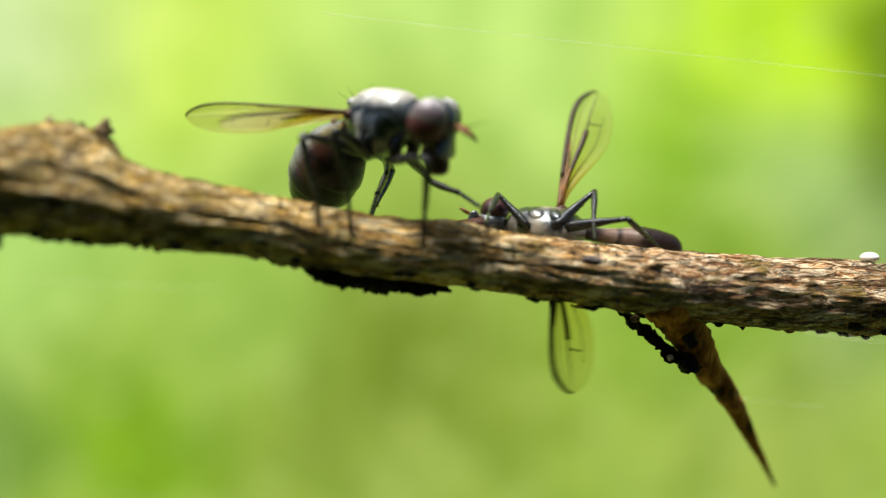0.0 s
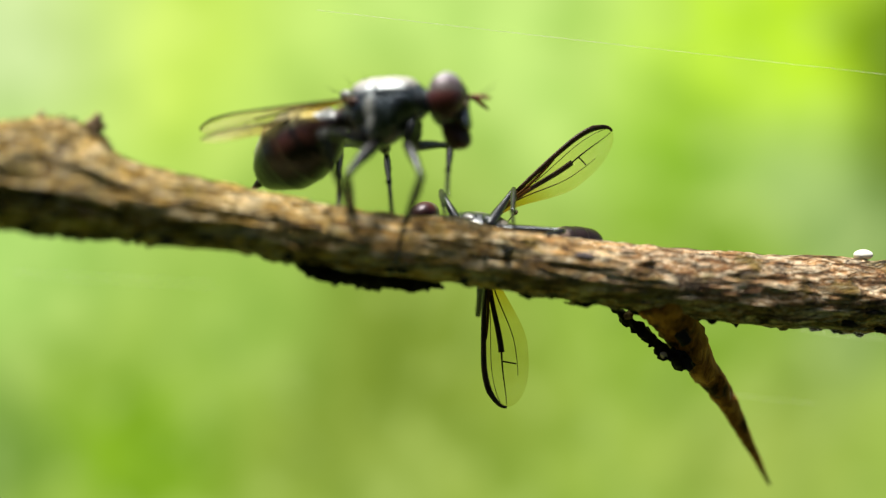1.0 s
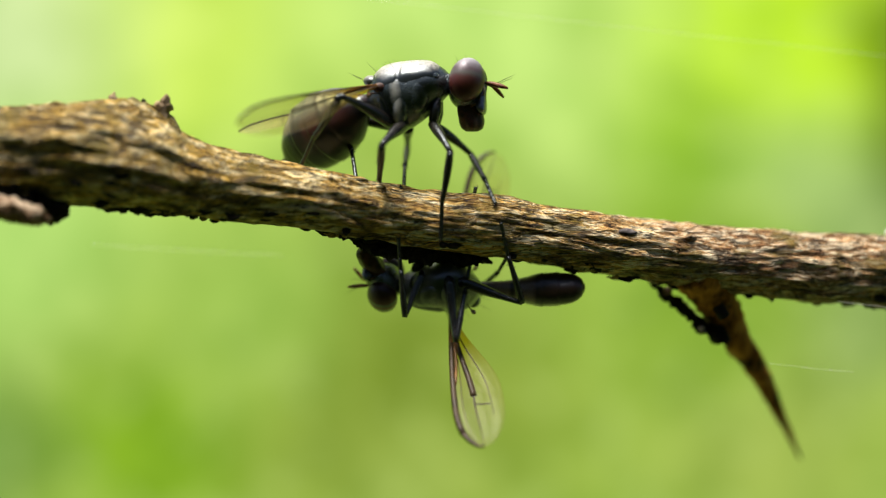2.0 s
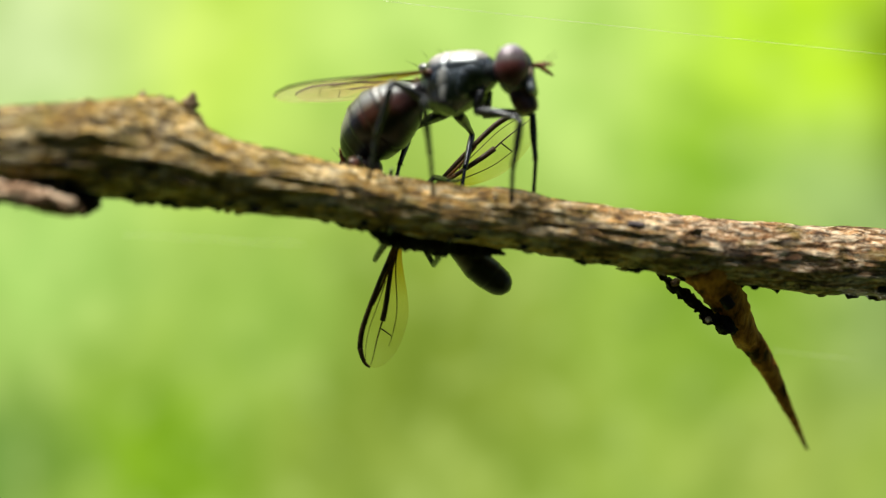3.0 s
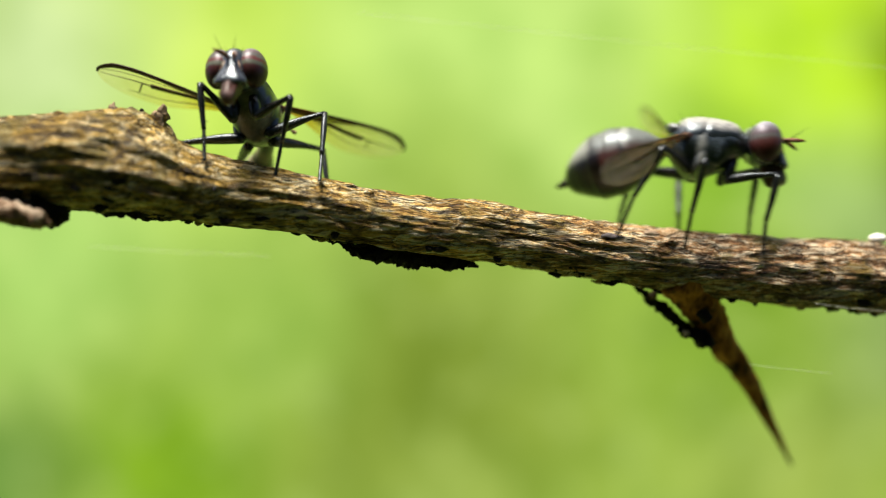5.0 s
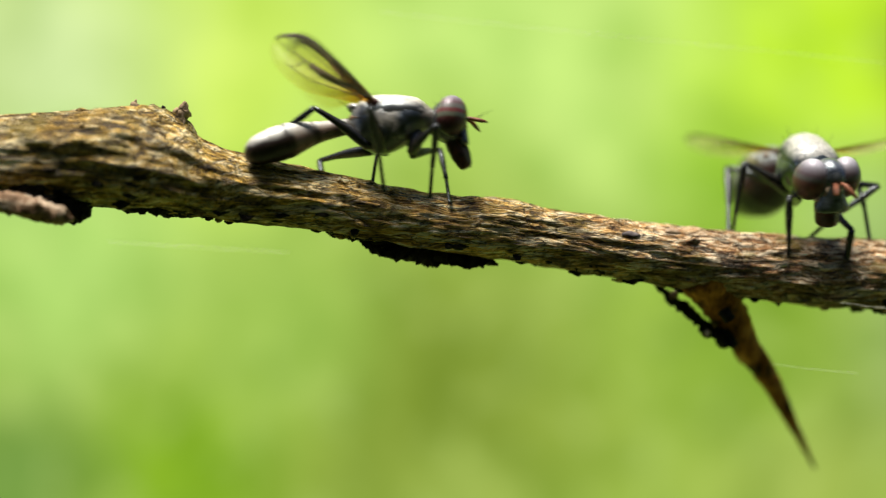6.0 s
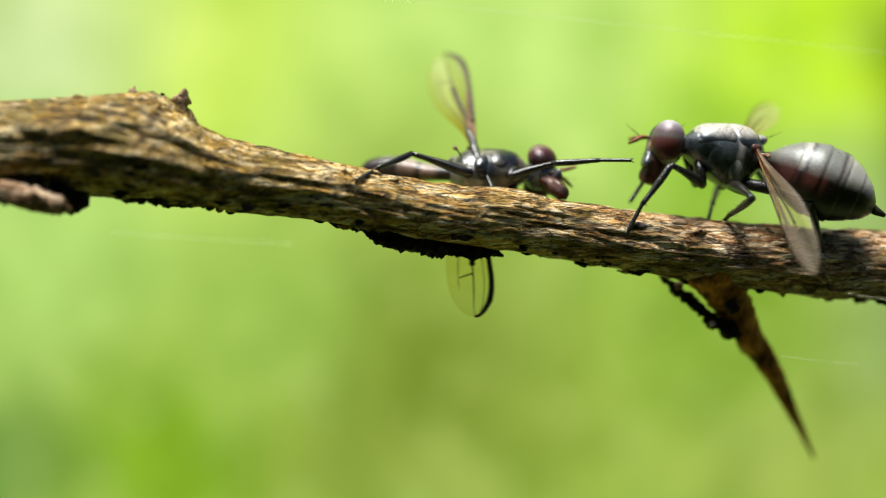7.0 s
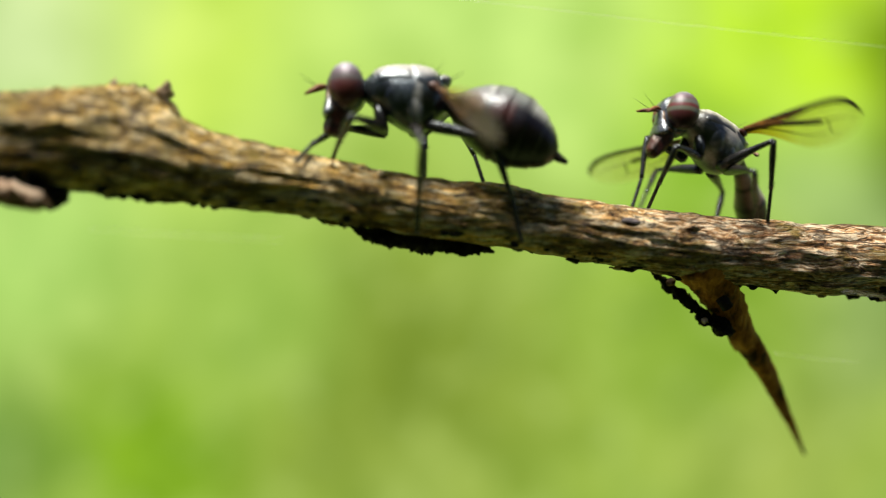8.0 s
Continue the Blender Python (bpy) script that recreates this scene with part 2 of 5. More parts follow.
def backdrop_material():
    """Blurred far foliage: painted soft patches of green and yellow light, made to glow."""
    m = Nodes("glowing_far_foliage")
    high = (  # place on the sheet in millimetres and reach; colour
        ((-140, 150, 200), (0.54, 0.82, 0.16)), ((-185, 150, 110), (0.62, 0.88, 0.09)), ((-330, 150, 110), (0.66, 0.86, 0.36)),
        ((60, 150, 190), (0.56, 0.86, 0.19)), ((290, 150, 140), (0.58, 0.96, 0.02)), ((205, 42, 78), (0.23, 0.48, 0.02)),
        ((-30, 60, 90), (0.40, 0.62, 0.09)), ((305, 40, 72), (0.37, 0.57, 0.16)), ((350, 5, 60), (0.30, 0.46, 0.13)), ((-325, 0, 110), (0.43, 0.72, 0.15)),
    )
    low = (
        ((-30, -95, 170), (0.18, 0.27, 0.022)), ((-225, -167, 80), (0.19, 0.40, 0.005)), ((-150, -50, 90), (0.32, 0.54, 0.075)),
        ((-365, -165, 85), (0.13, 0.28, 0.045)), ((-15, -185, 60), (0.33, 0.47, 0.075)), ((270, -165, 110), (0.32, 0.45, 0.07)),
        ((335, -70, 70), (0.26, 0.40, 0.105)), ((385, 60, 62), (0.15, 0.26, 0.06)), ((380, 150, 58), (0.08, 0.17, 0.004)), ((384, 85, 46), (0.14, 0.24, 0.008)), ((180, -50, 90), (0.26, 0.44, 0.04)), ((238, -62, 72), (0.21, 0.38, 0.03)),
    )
    col = m.mix(0.5, (0.31, 0.49, 0.06), (0.35, 0.53, 0.07))
    warp = m.add("ShaderNodeVectorMath")
    nz = m.add("ShaderNodeTexNoise")
    nz.inputs["Scale"].default_value, nz.inputs["Detail"].default_value = 0.007, 0.0
    m.link(m.co, nz.inputs["Vector"])
    warp.operation = "MULTIPLY_ADD"
    m.link(nz.outputs["Color"], warp.inputs[0])
    warp.inputs[1].default_value = (50, 50, 0)
    m.link(m.co, warp.inputs[2])
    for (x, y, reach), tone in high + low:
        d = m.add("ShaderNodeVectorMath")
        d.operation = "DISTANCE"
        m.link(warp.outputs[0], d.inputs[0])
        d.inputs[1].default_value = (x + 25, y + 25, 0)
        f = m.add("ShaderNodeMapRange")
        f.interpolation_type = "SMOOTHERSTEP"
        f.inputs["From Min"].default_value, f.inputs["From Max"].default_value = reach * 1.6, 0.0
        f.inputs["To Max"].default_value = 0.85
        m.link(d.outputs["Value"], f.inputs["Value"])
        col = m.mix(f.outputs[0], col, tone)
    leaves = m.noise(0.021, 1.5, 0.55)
    painted_glints = m.noise(0.034, 1.0, 0.5, warp.outputs[0])
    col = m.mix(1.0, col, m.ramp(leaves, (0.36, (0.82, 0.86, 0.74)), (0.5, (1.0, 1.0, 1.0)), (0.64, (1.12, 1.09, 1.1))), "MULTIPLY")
    col = m.mix(m.ramp(painted_glints, (0.54, 0.0), (0.68, 0.3)), col, (0.58, 0.77, 0.2))
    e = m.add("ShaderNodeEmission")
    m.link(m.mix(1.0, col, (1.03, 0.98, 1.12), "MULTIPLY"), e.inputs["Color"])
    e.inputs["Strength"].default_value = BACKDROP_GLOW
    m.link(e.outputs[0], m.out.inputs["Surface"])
    return m.mat


# the sheet shines by itself and lights the scene from behind
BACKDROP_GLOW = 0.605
BARK, CRUST, THORN, HUSK = bark_material(), crust_material(), thorn_material(), husk_material()
# the palest tones at each crown are a painted highlight of the sky
EYE = {
    "male": eye_material("striped_eye", (
        (0.2, (0.018, 0.004, 0.004)), (0.40, (0.06, 0.012, 0.010)), (0.44, (0.10, 0.115, 0.08)), (0.49, (0.10, 0.115, 0.08)),
        (0.53, (0.12, 0.022, 0.020)), (0.57, (0.11, 0.022, 0.020)), (0.61, (0.095, 0.10, 0.085)), (0.66, (0.09, 0.09, 0.08)),
        (0.72, (0.09, 0.05, 0.055)), (0.82, (0.16, 0.14, 0.17)), (0.93, (0.32, 0.31, 0.38)))),
    "female": eye_material("lilac_eye", (
        (0.15, (0.03, 0.006, 0.005)), (0.38, (0.075, 0.016, 0.012)), (0.50, (0.085, 0.03, 0.028)), (0.58, (0.085, 0.085, 0.08)),
        (0.66, (0.085, 0.06, 0.07)), (0.76, (0.15, 0.14, 0.165)), (0.92, (0.38, 0.38, 0.44)))),
}
MEMBRANE = {"female": membrane_material("milky_membrane", 0.13), "male": membrane_material("clear_membrane", 0.045)}
TORN = plain_material("torn_wood", (0.07, 0.045, 0.022), (0.42, 0.31, 0.19), 2.4, 0.6, 0.3, 0.0, 0.1)
WART = plain_material("grey_wart", (0.03, 0.027, 0.03), (0.14, 0.125, 0.13), 3.0, 0.65, 0.3)
LEG = plain_material("leg_shell", (0.003, 0.003, 0.003), (0.020, 0.018, 0.016), 2.5, 0.26, 1.1, 0.1, sheen=COOL)
VEIN = plain_material("wing_vein", (0.012, 0.007, 0.003), (0.045, 0.025, 0.01), 2.0, 0.45)
VEIN_ROOT = plain_material("amber_vein", (0.045, 0.018, 0.003), (0.20, 0.09, 0.012), 2.0, 0.4)
FACE = plain_material("grey_face", (0.005, 0.006, 0.008), (0.085, 0.095, 0.115), 2.6, 0.2, 2.0, 0.4, sheen=COOL)
MOUTH = plain_material("mouth_brown", (0.009, 0.003, 0.002), (0.075, 0.018, 0.011), 4.0, 0.36, 0.5, 0.2, 0.06)
ANTENNA = plain_material("antenna_brown", (0.08, 0.024, 0.012), (0.22, 0.08, 0.04), 3.0, 0.45)
BRISTLE = plain_material("bristle_black", (0.008, 0.007, 0.006), (0.03, 0.025, 0.02), 3.0, 0.5)
SILK = plain_material("spider_silk", (0.7, 0.72, 0.68), (0.85, 0.86, 0.82), 3.0, 0.35)
THREAD = plain_material("spider_thread", (0.75, 0.78, 0.7), (0.9, 0.92, 0.86), 3.0, 0.3)
GRASS = plain_material("undergrowth", (0.036, 0.052, 0.013), (0.095, 0.12, 0.032), 0.01, 0.7, 0.2)


# ---- building helpers ----
def link_mesh(name, bm, material, smooth=True):
    me = bpy.data.meshes.new(name)
    bmesh.ops.recalc_face_normals(bm, faces=bm.faces)
    bm.to_mesh(me)
    bm.free()
    me.materials.append(material)
    if smooth:
        me.polygons.foreach_set("use_smooth", [True] * len(me.polygons))
    return new(name, me)


def part(name, bm, material, parent, label="", at=None, smooth=True):
    ob = link_mesh(name, bm, material, smooth)
    ob.parent = parent
    if at is not None:
        ob.matrix_basis = at
    return tagged(ob, label)


def mm(x, y, z):
    return Vector((x * MM, y * MM, z * MM))


def add_rings(bm, rings, closed=True):
    """Skin over rings of equally many points, with both ends shut."""
    made = [[bm.verts.new(p) for p in ring] for ring in rings]
    n = len(made[0])
    for a, b in zip(made, made[1:]):
        for i in range(n):
            bm.faces.new((a[i], a[(i + 1) % n], b[(i + 1) % n], b[i]))
    if closed:
        bm.faces.new(made[0][::-1])
        bm.faces.new(made[-1])
    return bm


def spline(keys, x):
    """A smooth value at x along rows of (x, value, ...)."""
    i = 0
    while i < len(keys) - 2 and x > keys[i + 1][0]:
        i += 1
    a, b = keys[i], keys[i + 1]
    before, after = keys[max(i - 1, 0)], keys[min(i + 2, len(keys) - 1)]
    h = b[0] - a[0]
    u = min(max((x - a[0]) / h, 0.0), 1.0)
    out = []
    for k in range(1, len(a)):
        m0 = (b[k] - before[k]) / (b[0] - before[0]) * h
        m1 = (after[k] - a[k]) / (after[0] - a[0]) * h
        out.append((2 * u**3 - 3 * u**2 + 1) * a[k] + (u**3 - 2 * u**2 + u) * m0 + (3 * u**2 - 2 * u**3) * b[k] + (u**3 - u**2) * m1)
    return out


def loft(sections, around=28, steps=30, ridge=0.0, joints=()):
    """A body along x from rows of (x, height of the middle, half width, half height), in millimetres."""
    rows = sorted(sections)
    lo, hi = rows[0][0], rows[-1][0]
    rings = []
    for i in range(steps + 1):
        x = lo + (hi - lo) * (0.5 - 0.5 * math.cos(math.pi * i / steps))
        zc, ry, rz = spline(rows, x)
        ry, rz = max(ry, 0.02), max(rz, 0.02)
        ring = []
        ahead = [q - x for q in joints if q >= x]
        step = 0.03 * math.exp(-((min(ahead, default=9) - 0.72) / 0.3) ** 2) - 0.028 * math.exp(-min(ahead, default=9) / 0.08)
        for j in range(around):
            a = 2 * math.pi * j / around
            k = 1 + ridge * noise.noise((x * 1.3, math.cos(a) * 1.5, math.sin(a) * 1.5)) + step
            ring.append(mm(x, ry * k * math.cos(a), zc + rz * k * math.sin(a)))
        rings.append(ring)
    return add_rings(bmesh.new(), rings)


def tube(points, radii, around=8, bm=None):
    """A round rod through points (millimetres) with a radius at each."""
    bm = bm or bmesh.new()
    pts = [Vector(p) for p in points]
    rings, side = [], None
    for i, p in enumerate(pts):
        d = (pts[min(i + 1, len(pts) - 1)] - pts[max(i - 1, 0)]).normalized()
        if side is None:
            side = d.orthogonal().normalized()
        side = (side - d * side.dot(d)).normalized()
        up = d.cross(side)
        rings.append([(p + (side * math.cos(a) + up * math.sin(a)) * radii[i]) * MM for a in (2 * math.pi * j / around for j in range(around))])
    return add_rings(bm, rings)


def ball(x, y, z, rx, ry, rz, turn=(0, 0, 0), u=24, v=16, bm=None):
    bm = bm or bmesh.new()
    m = pose(x * MM, y * MM, z * MM, *turn) @ Matrix.Diagonal((rx * MM, ry * MM, rz * MM, 1))
    bmesh.ops.create_uvsphere(bm, u_segments=u, v_segments=v, radius=1.0, matrix=m)
    return bm


# ---- the setting ----
def far_setting():
    bm = bmesh.new()
    cols, rowsn = 24, 10
    grid = [[bm.verts.new((x, y, 0.0)) for x in np.linspace(-1.6, 1.6, cols)] for y in np.linspace(-0.9, 0.9, rowsn)]
    for a, b in zip(grid, grid[1:]):
        for i in range(cols - 1):
            bm.faces.new((a[i], a[i + 1], b[i + 1], b[i]))
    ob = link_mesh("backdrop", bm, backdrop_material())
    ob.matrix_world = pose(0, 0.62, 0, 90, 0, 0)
    tagged(ob, "glowing sheet painted as sunlit green foliage far behind, wholly blurred", "backdrop", kind="structure")
    # unseen bushes added behind the camera and to both sides to block sky light
    bm = bmesh.new()
    turn = [math.radians(a) for a in range(-28, -153, -4)]
    foot = [bm.verts.new((1.05 * math.cos(a), 0.9 * math.sin(a), -0.92)) for a in turn]
    brow = [bm.verts.new((1.0 * math.cos(a), 0.62 * math.sin(a), 0.36 + 0.09 * math.sin(9 * a) + 0.05 * math.sin(23 * a))) for a in turn]
    for i in range(len(turn) - 1):
        bm.faces.new((foot[i], foot[i + 1], brow[i + 1], brow[i]))
    tagged(link_mesh("sky_blocker_rear", bm, GRASS), "unseen dark green sheet added to block sky light", "backdrop", kind="structure")
    bm = bmesh.new()
    bmesh.ops.create_grid(bm, x_segments=8, y_segments=8, size=60)
    ob = link_mesh("ground", bm, GRASS)
    ob.matrix_world = pose(0, 0, -0.9)
    tagged(ob, "dark green undergrowth far below the twig", "ground", kind="structure")


far_setting()

# ---- the twig ----
# along x: height of the middle, radius (millimetres)
TWIG = (
    (-48, 3.05, 1.05), (-28, 3.05, 1.2), (-19, 3.05, 1.27), (-15.8, 3.03, 1.35), (-13.98, 2.98, 1.52), (-12.14, 3.02, 1.67),
    (-11.3, 2.94, 1.73), (-10.27, 2.71, 1.6), (-9.6, 2.58, 1.54), (-9.13, 2.39, 1.41), (-8.37, 2.14, 1.27), (-7.41, 1.96, 1.16),
    (-6.44, 1.81, 1.08), (-4.48, 1.52, 1.06), (-2.5, 1.12, 0.99), (-0.49, 0.83, 1.04), (1.56, 0.63, 1.13), (3.64, 0.28, 1.08),
    (5.74, -0.07, 1.11), (7.89, -0.35, 1.12), (10.06, -0.58, 1.18), (12.27, -0.77, 1.25), (16.06, -1.04, 1.33), (24, -1.5, 1.35),
    (45, -3, 1.2), (90, -6, 0.3),
)


def twig_axis(x):
    zc, r = spline(TWIG, x)
    return Vector((x, -0.6 + 0.14 * x, zc)), r


def bark_relief(x, a, r):
    """How far the bark stands out at a place of the twig."""
    c, s = math.cos(a), math.sin(a)
    k = 0.08 * noise.noise((x * 0.22, c * 2.2, s * 2.2)) + 0.16 * (abs(noise.noise((x * 0.4 + 9, c * 3.4, s * 3.4))) - 0.25) + 0.09 * (abs(noise.noise((x * 0.8, c * 8, s * 8))) - 0.25)
    k += 0.07 * (abs(noise.noise((x * 0.7 + 20, c * 13, s * 13))) - 0.25)
    k += 0.05 * noise.noise((x * 1.6 + 40, c * 1.5, s * 1.5))
    if s < -0.3:
        k += 0.08 * max(0, noise.noise((x * 1.7, c * 2 + 5, s * 2))) * (-s - 0.3)
    return r * (1 + k)


def twig():
    root = tagged(new("twig"), "weathered brown twig with cracked fibrous bark", "twig")
    rings = []
    x = TWIG[0][0]
    while x <= TWIG[-1][0]:
        p, r = twig_axis(x)
        lean = Vector((1, 0.14, 0)).normalized()
        side = Vector((-lean.y, lean.x, 0))
        ring = []
        for j in range(132):
            a = 2 * math.pi * j / 132
            ring.append((p + (side * math.cos(a) + Vector((0, 0, 1)) * math.sin(a)) * bark_relief(x, a, r)) * MM)
        rings.append(ring)
        x += 0.09 if -17 < x < 20 else 0.6
    body = part("stem", add_rings(bmesh.new(), rings), BARK, root)
    return root


TWIG_ROOT = twig()


def jagged(points, radii, seed, around=14, rough=0.35, steps=14):
    """A broken, uneven rod through points, for crusts, stubs and thorns."""
    rows = [(float(i), *p, r) for i, (p, r) in enumerate(zip(points, radii))]
    pts, rad = [], []
    for i in range(steps + 1):
        v = spline(rows, (len(rows) - 1) * i / steps)
        pts.append(Vector(v[:3]))
        rad.append(max(v[3], 0.01))
    bm = tube(pts, rad, around)
    for v in bm.verts:
        p = v.co / MM
        d = noise.noise_vector(p * 1.9 + Vector((seed, 0, 0))) * 0.6 + noise.noise_vector(p * 4.5 + Vector((0, seed, 0))) * 0.5 + noise.noise_vector(p * 10) * 0.3
        near = min(range(len(pts)), key=lambda k: (pts[k] - p).length_squared)
        v.co += d * rough * rad[near] * MM * 1.6
    return bm


def twig_details():
    # the knot where a side shoot broke off: swollen collar and two torn tips
    part("knot", jagged([(-13, -2.39, 4.07), (-11.98, -2.23, 4.1), (-10.98, -2.08, 4.13), (-9.99, -1.93, 3.93), (-9.26, -1.84, 3.29)], [0.3, 0.62, 0.75, 0.62, 0.35], 3, 26, 0.22, 26), BARK, TWIG_ROOT, "swollen torn knot")
    part("stub", jagged([(-11.17, -2.15, 4.48), (-11.3, -2.19, 4.83), (-11.24, -2.15, 5.08)], [0.3, 0.16, 0.04], 5, 16, 0.8), TORN, TWIG_ROOT)
    part("stub", jagged([(-9.78, -1.97, 4.21), (-9.64, -1.99, 4.66), (-9.54, -2, 5)], [0.26, 0.2, 0.05], 8, 16, 0.8), TORN, TWIG_ROOT)
    part("stub", jagged([(-10.43, -1.97, 4.57), (-10.31, -1.98, 4.86)], [0.12, 0.06], 8, 8, 0.4, 5), CRUST, TWIG_ROOT)
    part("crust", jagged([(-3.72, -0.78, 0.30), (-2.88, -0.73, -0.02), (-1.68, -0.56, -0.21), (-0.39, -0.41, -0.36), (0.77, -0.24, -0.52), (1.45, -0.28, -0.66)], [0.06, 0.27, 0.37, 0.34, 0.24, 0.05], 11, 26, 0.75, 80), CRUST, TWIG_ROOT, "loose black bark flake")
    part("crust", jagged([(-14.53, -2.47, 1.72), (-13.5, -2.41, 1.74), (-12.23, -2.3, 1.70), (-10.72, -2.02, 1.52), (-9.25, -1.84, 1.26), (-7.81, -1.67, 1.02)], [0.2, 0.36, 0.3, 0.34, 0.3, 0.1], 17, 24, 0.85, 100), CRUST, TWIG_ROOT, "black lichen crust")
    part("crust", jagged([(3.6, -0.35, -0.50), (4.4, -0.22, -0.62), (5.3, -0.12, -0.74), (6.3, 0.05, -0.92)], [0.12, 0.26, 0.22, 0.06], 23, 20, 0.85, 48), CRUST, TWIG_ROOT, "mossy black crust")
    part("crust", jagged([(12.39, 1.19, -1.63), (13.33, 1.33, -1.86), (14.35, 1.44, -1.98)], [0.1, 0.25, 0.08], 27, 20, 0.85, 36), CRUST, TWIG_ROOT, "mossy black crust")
    part("husk", jagged([(-17.5, -4.0, 1.72), (-15.5, -3.9, 1.5), (-14.2, -3.75, 1.2), (-13.2, -3.6, 0.92), (-12.75, -3.5, 0.82)], [0.28, 0.34, 0.38, 0.32, 0.08], 31, 18, 0.45, 34), HUSK, TWIG_ROOT, "pale papery seed husk")
    part("crust", jagged([(-15.4, -3.3, 1.85), (-14.3, -3.3, 1.72), (-13.5, -3.2, 1.45), (-12.9, -3.15, 1.16), (-12.4, -3.1, 1.12)], [0.15, 0.36, 0.42, 0.36, 0.1], 33, 22, 0.8, 60), CRUST, TWIG_ROOT, "dark crust beside the husk")
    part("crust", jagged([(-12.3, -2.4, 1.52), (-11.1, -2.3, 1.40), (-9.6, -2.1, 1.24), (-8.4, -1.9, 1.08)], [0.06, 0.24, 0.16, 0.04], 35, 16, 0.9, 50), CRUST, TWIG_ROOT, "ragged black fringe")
    thorn = part("thorn", jagged([(8.95, 0.71, -0.79), (9.95, 1.5, -2.0), (11.12, 2.5, -3.6), (12.6, 3.7, -5.33), (14.0, 5.0, -7.3), (15.55, 6.5, -9.55)], [1.05, 0.78, 0.56, 0.40, 0.23, 0.06], 37, 20, 0.2, 46), THORN, TWIG_ROOT, "long red-brown thorn")
    part("splinter", jagged([(7.5, 1.6, -1.42), (8.16, 1.62, -1.9), (8.87, 1.6, -2.5), (9.55, 1.6, -3.1), (10.1, 1.7, -3.4), (10.7, 2.0, -3.6)], [0.06, 0.17, 0.18, 0.22, 0.30, 0.14], 41, 16, 1.1, 52), CRUST, thorn, "torn dark splinter")
    for k, (x, y, z, r) in enumerate(((7.6, 1.5, -1.4, 0.1), (8.2, 1.5, -1.82, 0.15), (8.55, 1.55, -2.2, 0.1), (9.2, 1.5, -2.75, 0.1), (9.5, 1.45, -3.25, 0.13))):
        part("crumb", jagged([(x - r, y, z + 0.06), (x, y, z), (x + r, y, z - 0.09)], [0.3 * r, r, 0.3 * r], 90 + k, 10, 0.9, 8), HUSK if k in (1, 4) else CRUST, thorn)
    part("pit", jagged([(9.82, 0.57, -2.35), (10.05, 0.57, -2.69)], [0.2, 0.24], 43, 10, 0.3, 5), CRUST, thorn)
    part("bud", ball(16.96, 1.65, 0.39, 0.34, 0.3, 0.2), SILK, TWIG_ROOT, "small white blister")
    part("bud", jagged([(5.85, -0.78, 0.42), (6.2, -0.76, 0.44), (6.5, -0.7, 0.38)], [0.05, 0.10, 0.04], 77, 14, 0.6, 10), WART, TWIG_ROOT, "dark bark wart")
    part("bud", jagged([(7.5, -0.2, 0.55), (7.8, -0.2, 0.56), (8.1, -0.14, 0.5)], [0.08, 0.13, 0.06], 79, 12, 0.35, 8), HUSK, TWIG_ROOT, "pale bark blister")
    rnd = random.Random(4)
    for i in range(46):
        x = rnd.uniform(-14, 18)
        a = rnd.uniform(-2.9, -0.2) if i % 3 else rnd.uniform(0.3, 2.8)
        p, r = twig_axis(x)
        q = p + Vector((-0.14 * math.cos(a), 0.99 * math.cos(a), math.sin(a))) * r * 0.99
        bm = jagged([q - Vector((0.22, 0.03, 0)) * rnd.uniform(0.5, 1.6), q, q + Vector((0.25, 0.035, 0)) * rnd.uniform(0.4, 1.5)], [0.03, rnd.uniform(0.07, 0.15), 0.03], 50 + i, 8, 0.5, 6)
        part("bark_scale", bm, CRUST if i % 3 else BARK, TWIG_ROOT)
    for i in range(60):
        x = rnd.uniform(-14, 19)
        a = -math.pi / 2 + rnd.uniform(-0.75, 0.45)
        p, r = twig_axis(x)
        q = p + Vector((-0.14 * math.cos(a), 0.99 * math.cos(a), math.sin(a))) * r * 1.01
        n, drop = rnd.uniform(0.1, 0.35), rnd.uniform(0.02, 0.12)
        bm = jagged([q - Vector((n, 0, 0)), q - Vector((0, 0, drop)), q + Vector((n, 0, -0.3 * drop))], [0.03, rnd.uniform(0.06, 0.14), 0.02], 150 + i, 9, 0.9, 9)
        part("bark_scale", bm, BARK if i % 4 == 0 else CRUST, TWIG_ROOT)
    # the twig goes on out of view and bends down to the ground
    low = [(TWIG[0][0] + 0.4, twig_axis(TWIG[0][0])[0].y + 0.14, TWIG[0][1]), (-60, -9, 2), (-80, -12, -20), (-86, -13, -120), (-88, -13, -500), (-88, -13, -903)]
    part("lower_stem", jagged(low, [1.1, 1.4, 1.7, 2.2, 2.8, 3.2], 71, 16, 0.08, 60), BARK, TWIG_ROOT)


twig_details()


def silk():
    for a, b, r in (((-3.3, 3, 9.65), (19.5, 3, 7.2), 0.005), ((-11.1, -4.5, 0.05), (-5.3, -4.5, -0.28), 0.004), ((12.74, -2.5, -1.89), (16.5, -2.5, -2.3), 0.004), ((10.5, -2.5, -3.95), (13.31, -2.5, -4.25), 0.0032)):
        a, b = Vector(a), Vector(b)
        pts = [a.lerp(b, i / 20) - Vector((0, 0, 0.02 * math.sin(math.pi * i / 20))) for i in range(21)]
        ob = link_mesh("spider_thread", tube(pts, [r] * 21, 5), THREAD)
        tagged(ob, "single pale strand of spider silk", "spider silk", "spider threads")


silk()

# ---- the two flies ----
# joints in the body's own space (millimetres): x ahead, y to its left, z up
NECK, WAIST = Vector((1.72, 0, 0.18)), Vector((-1.7, 0, -0.1))
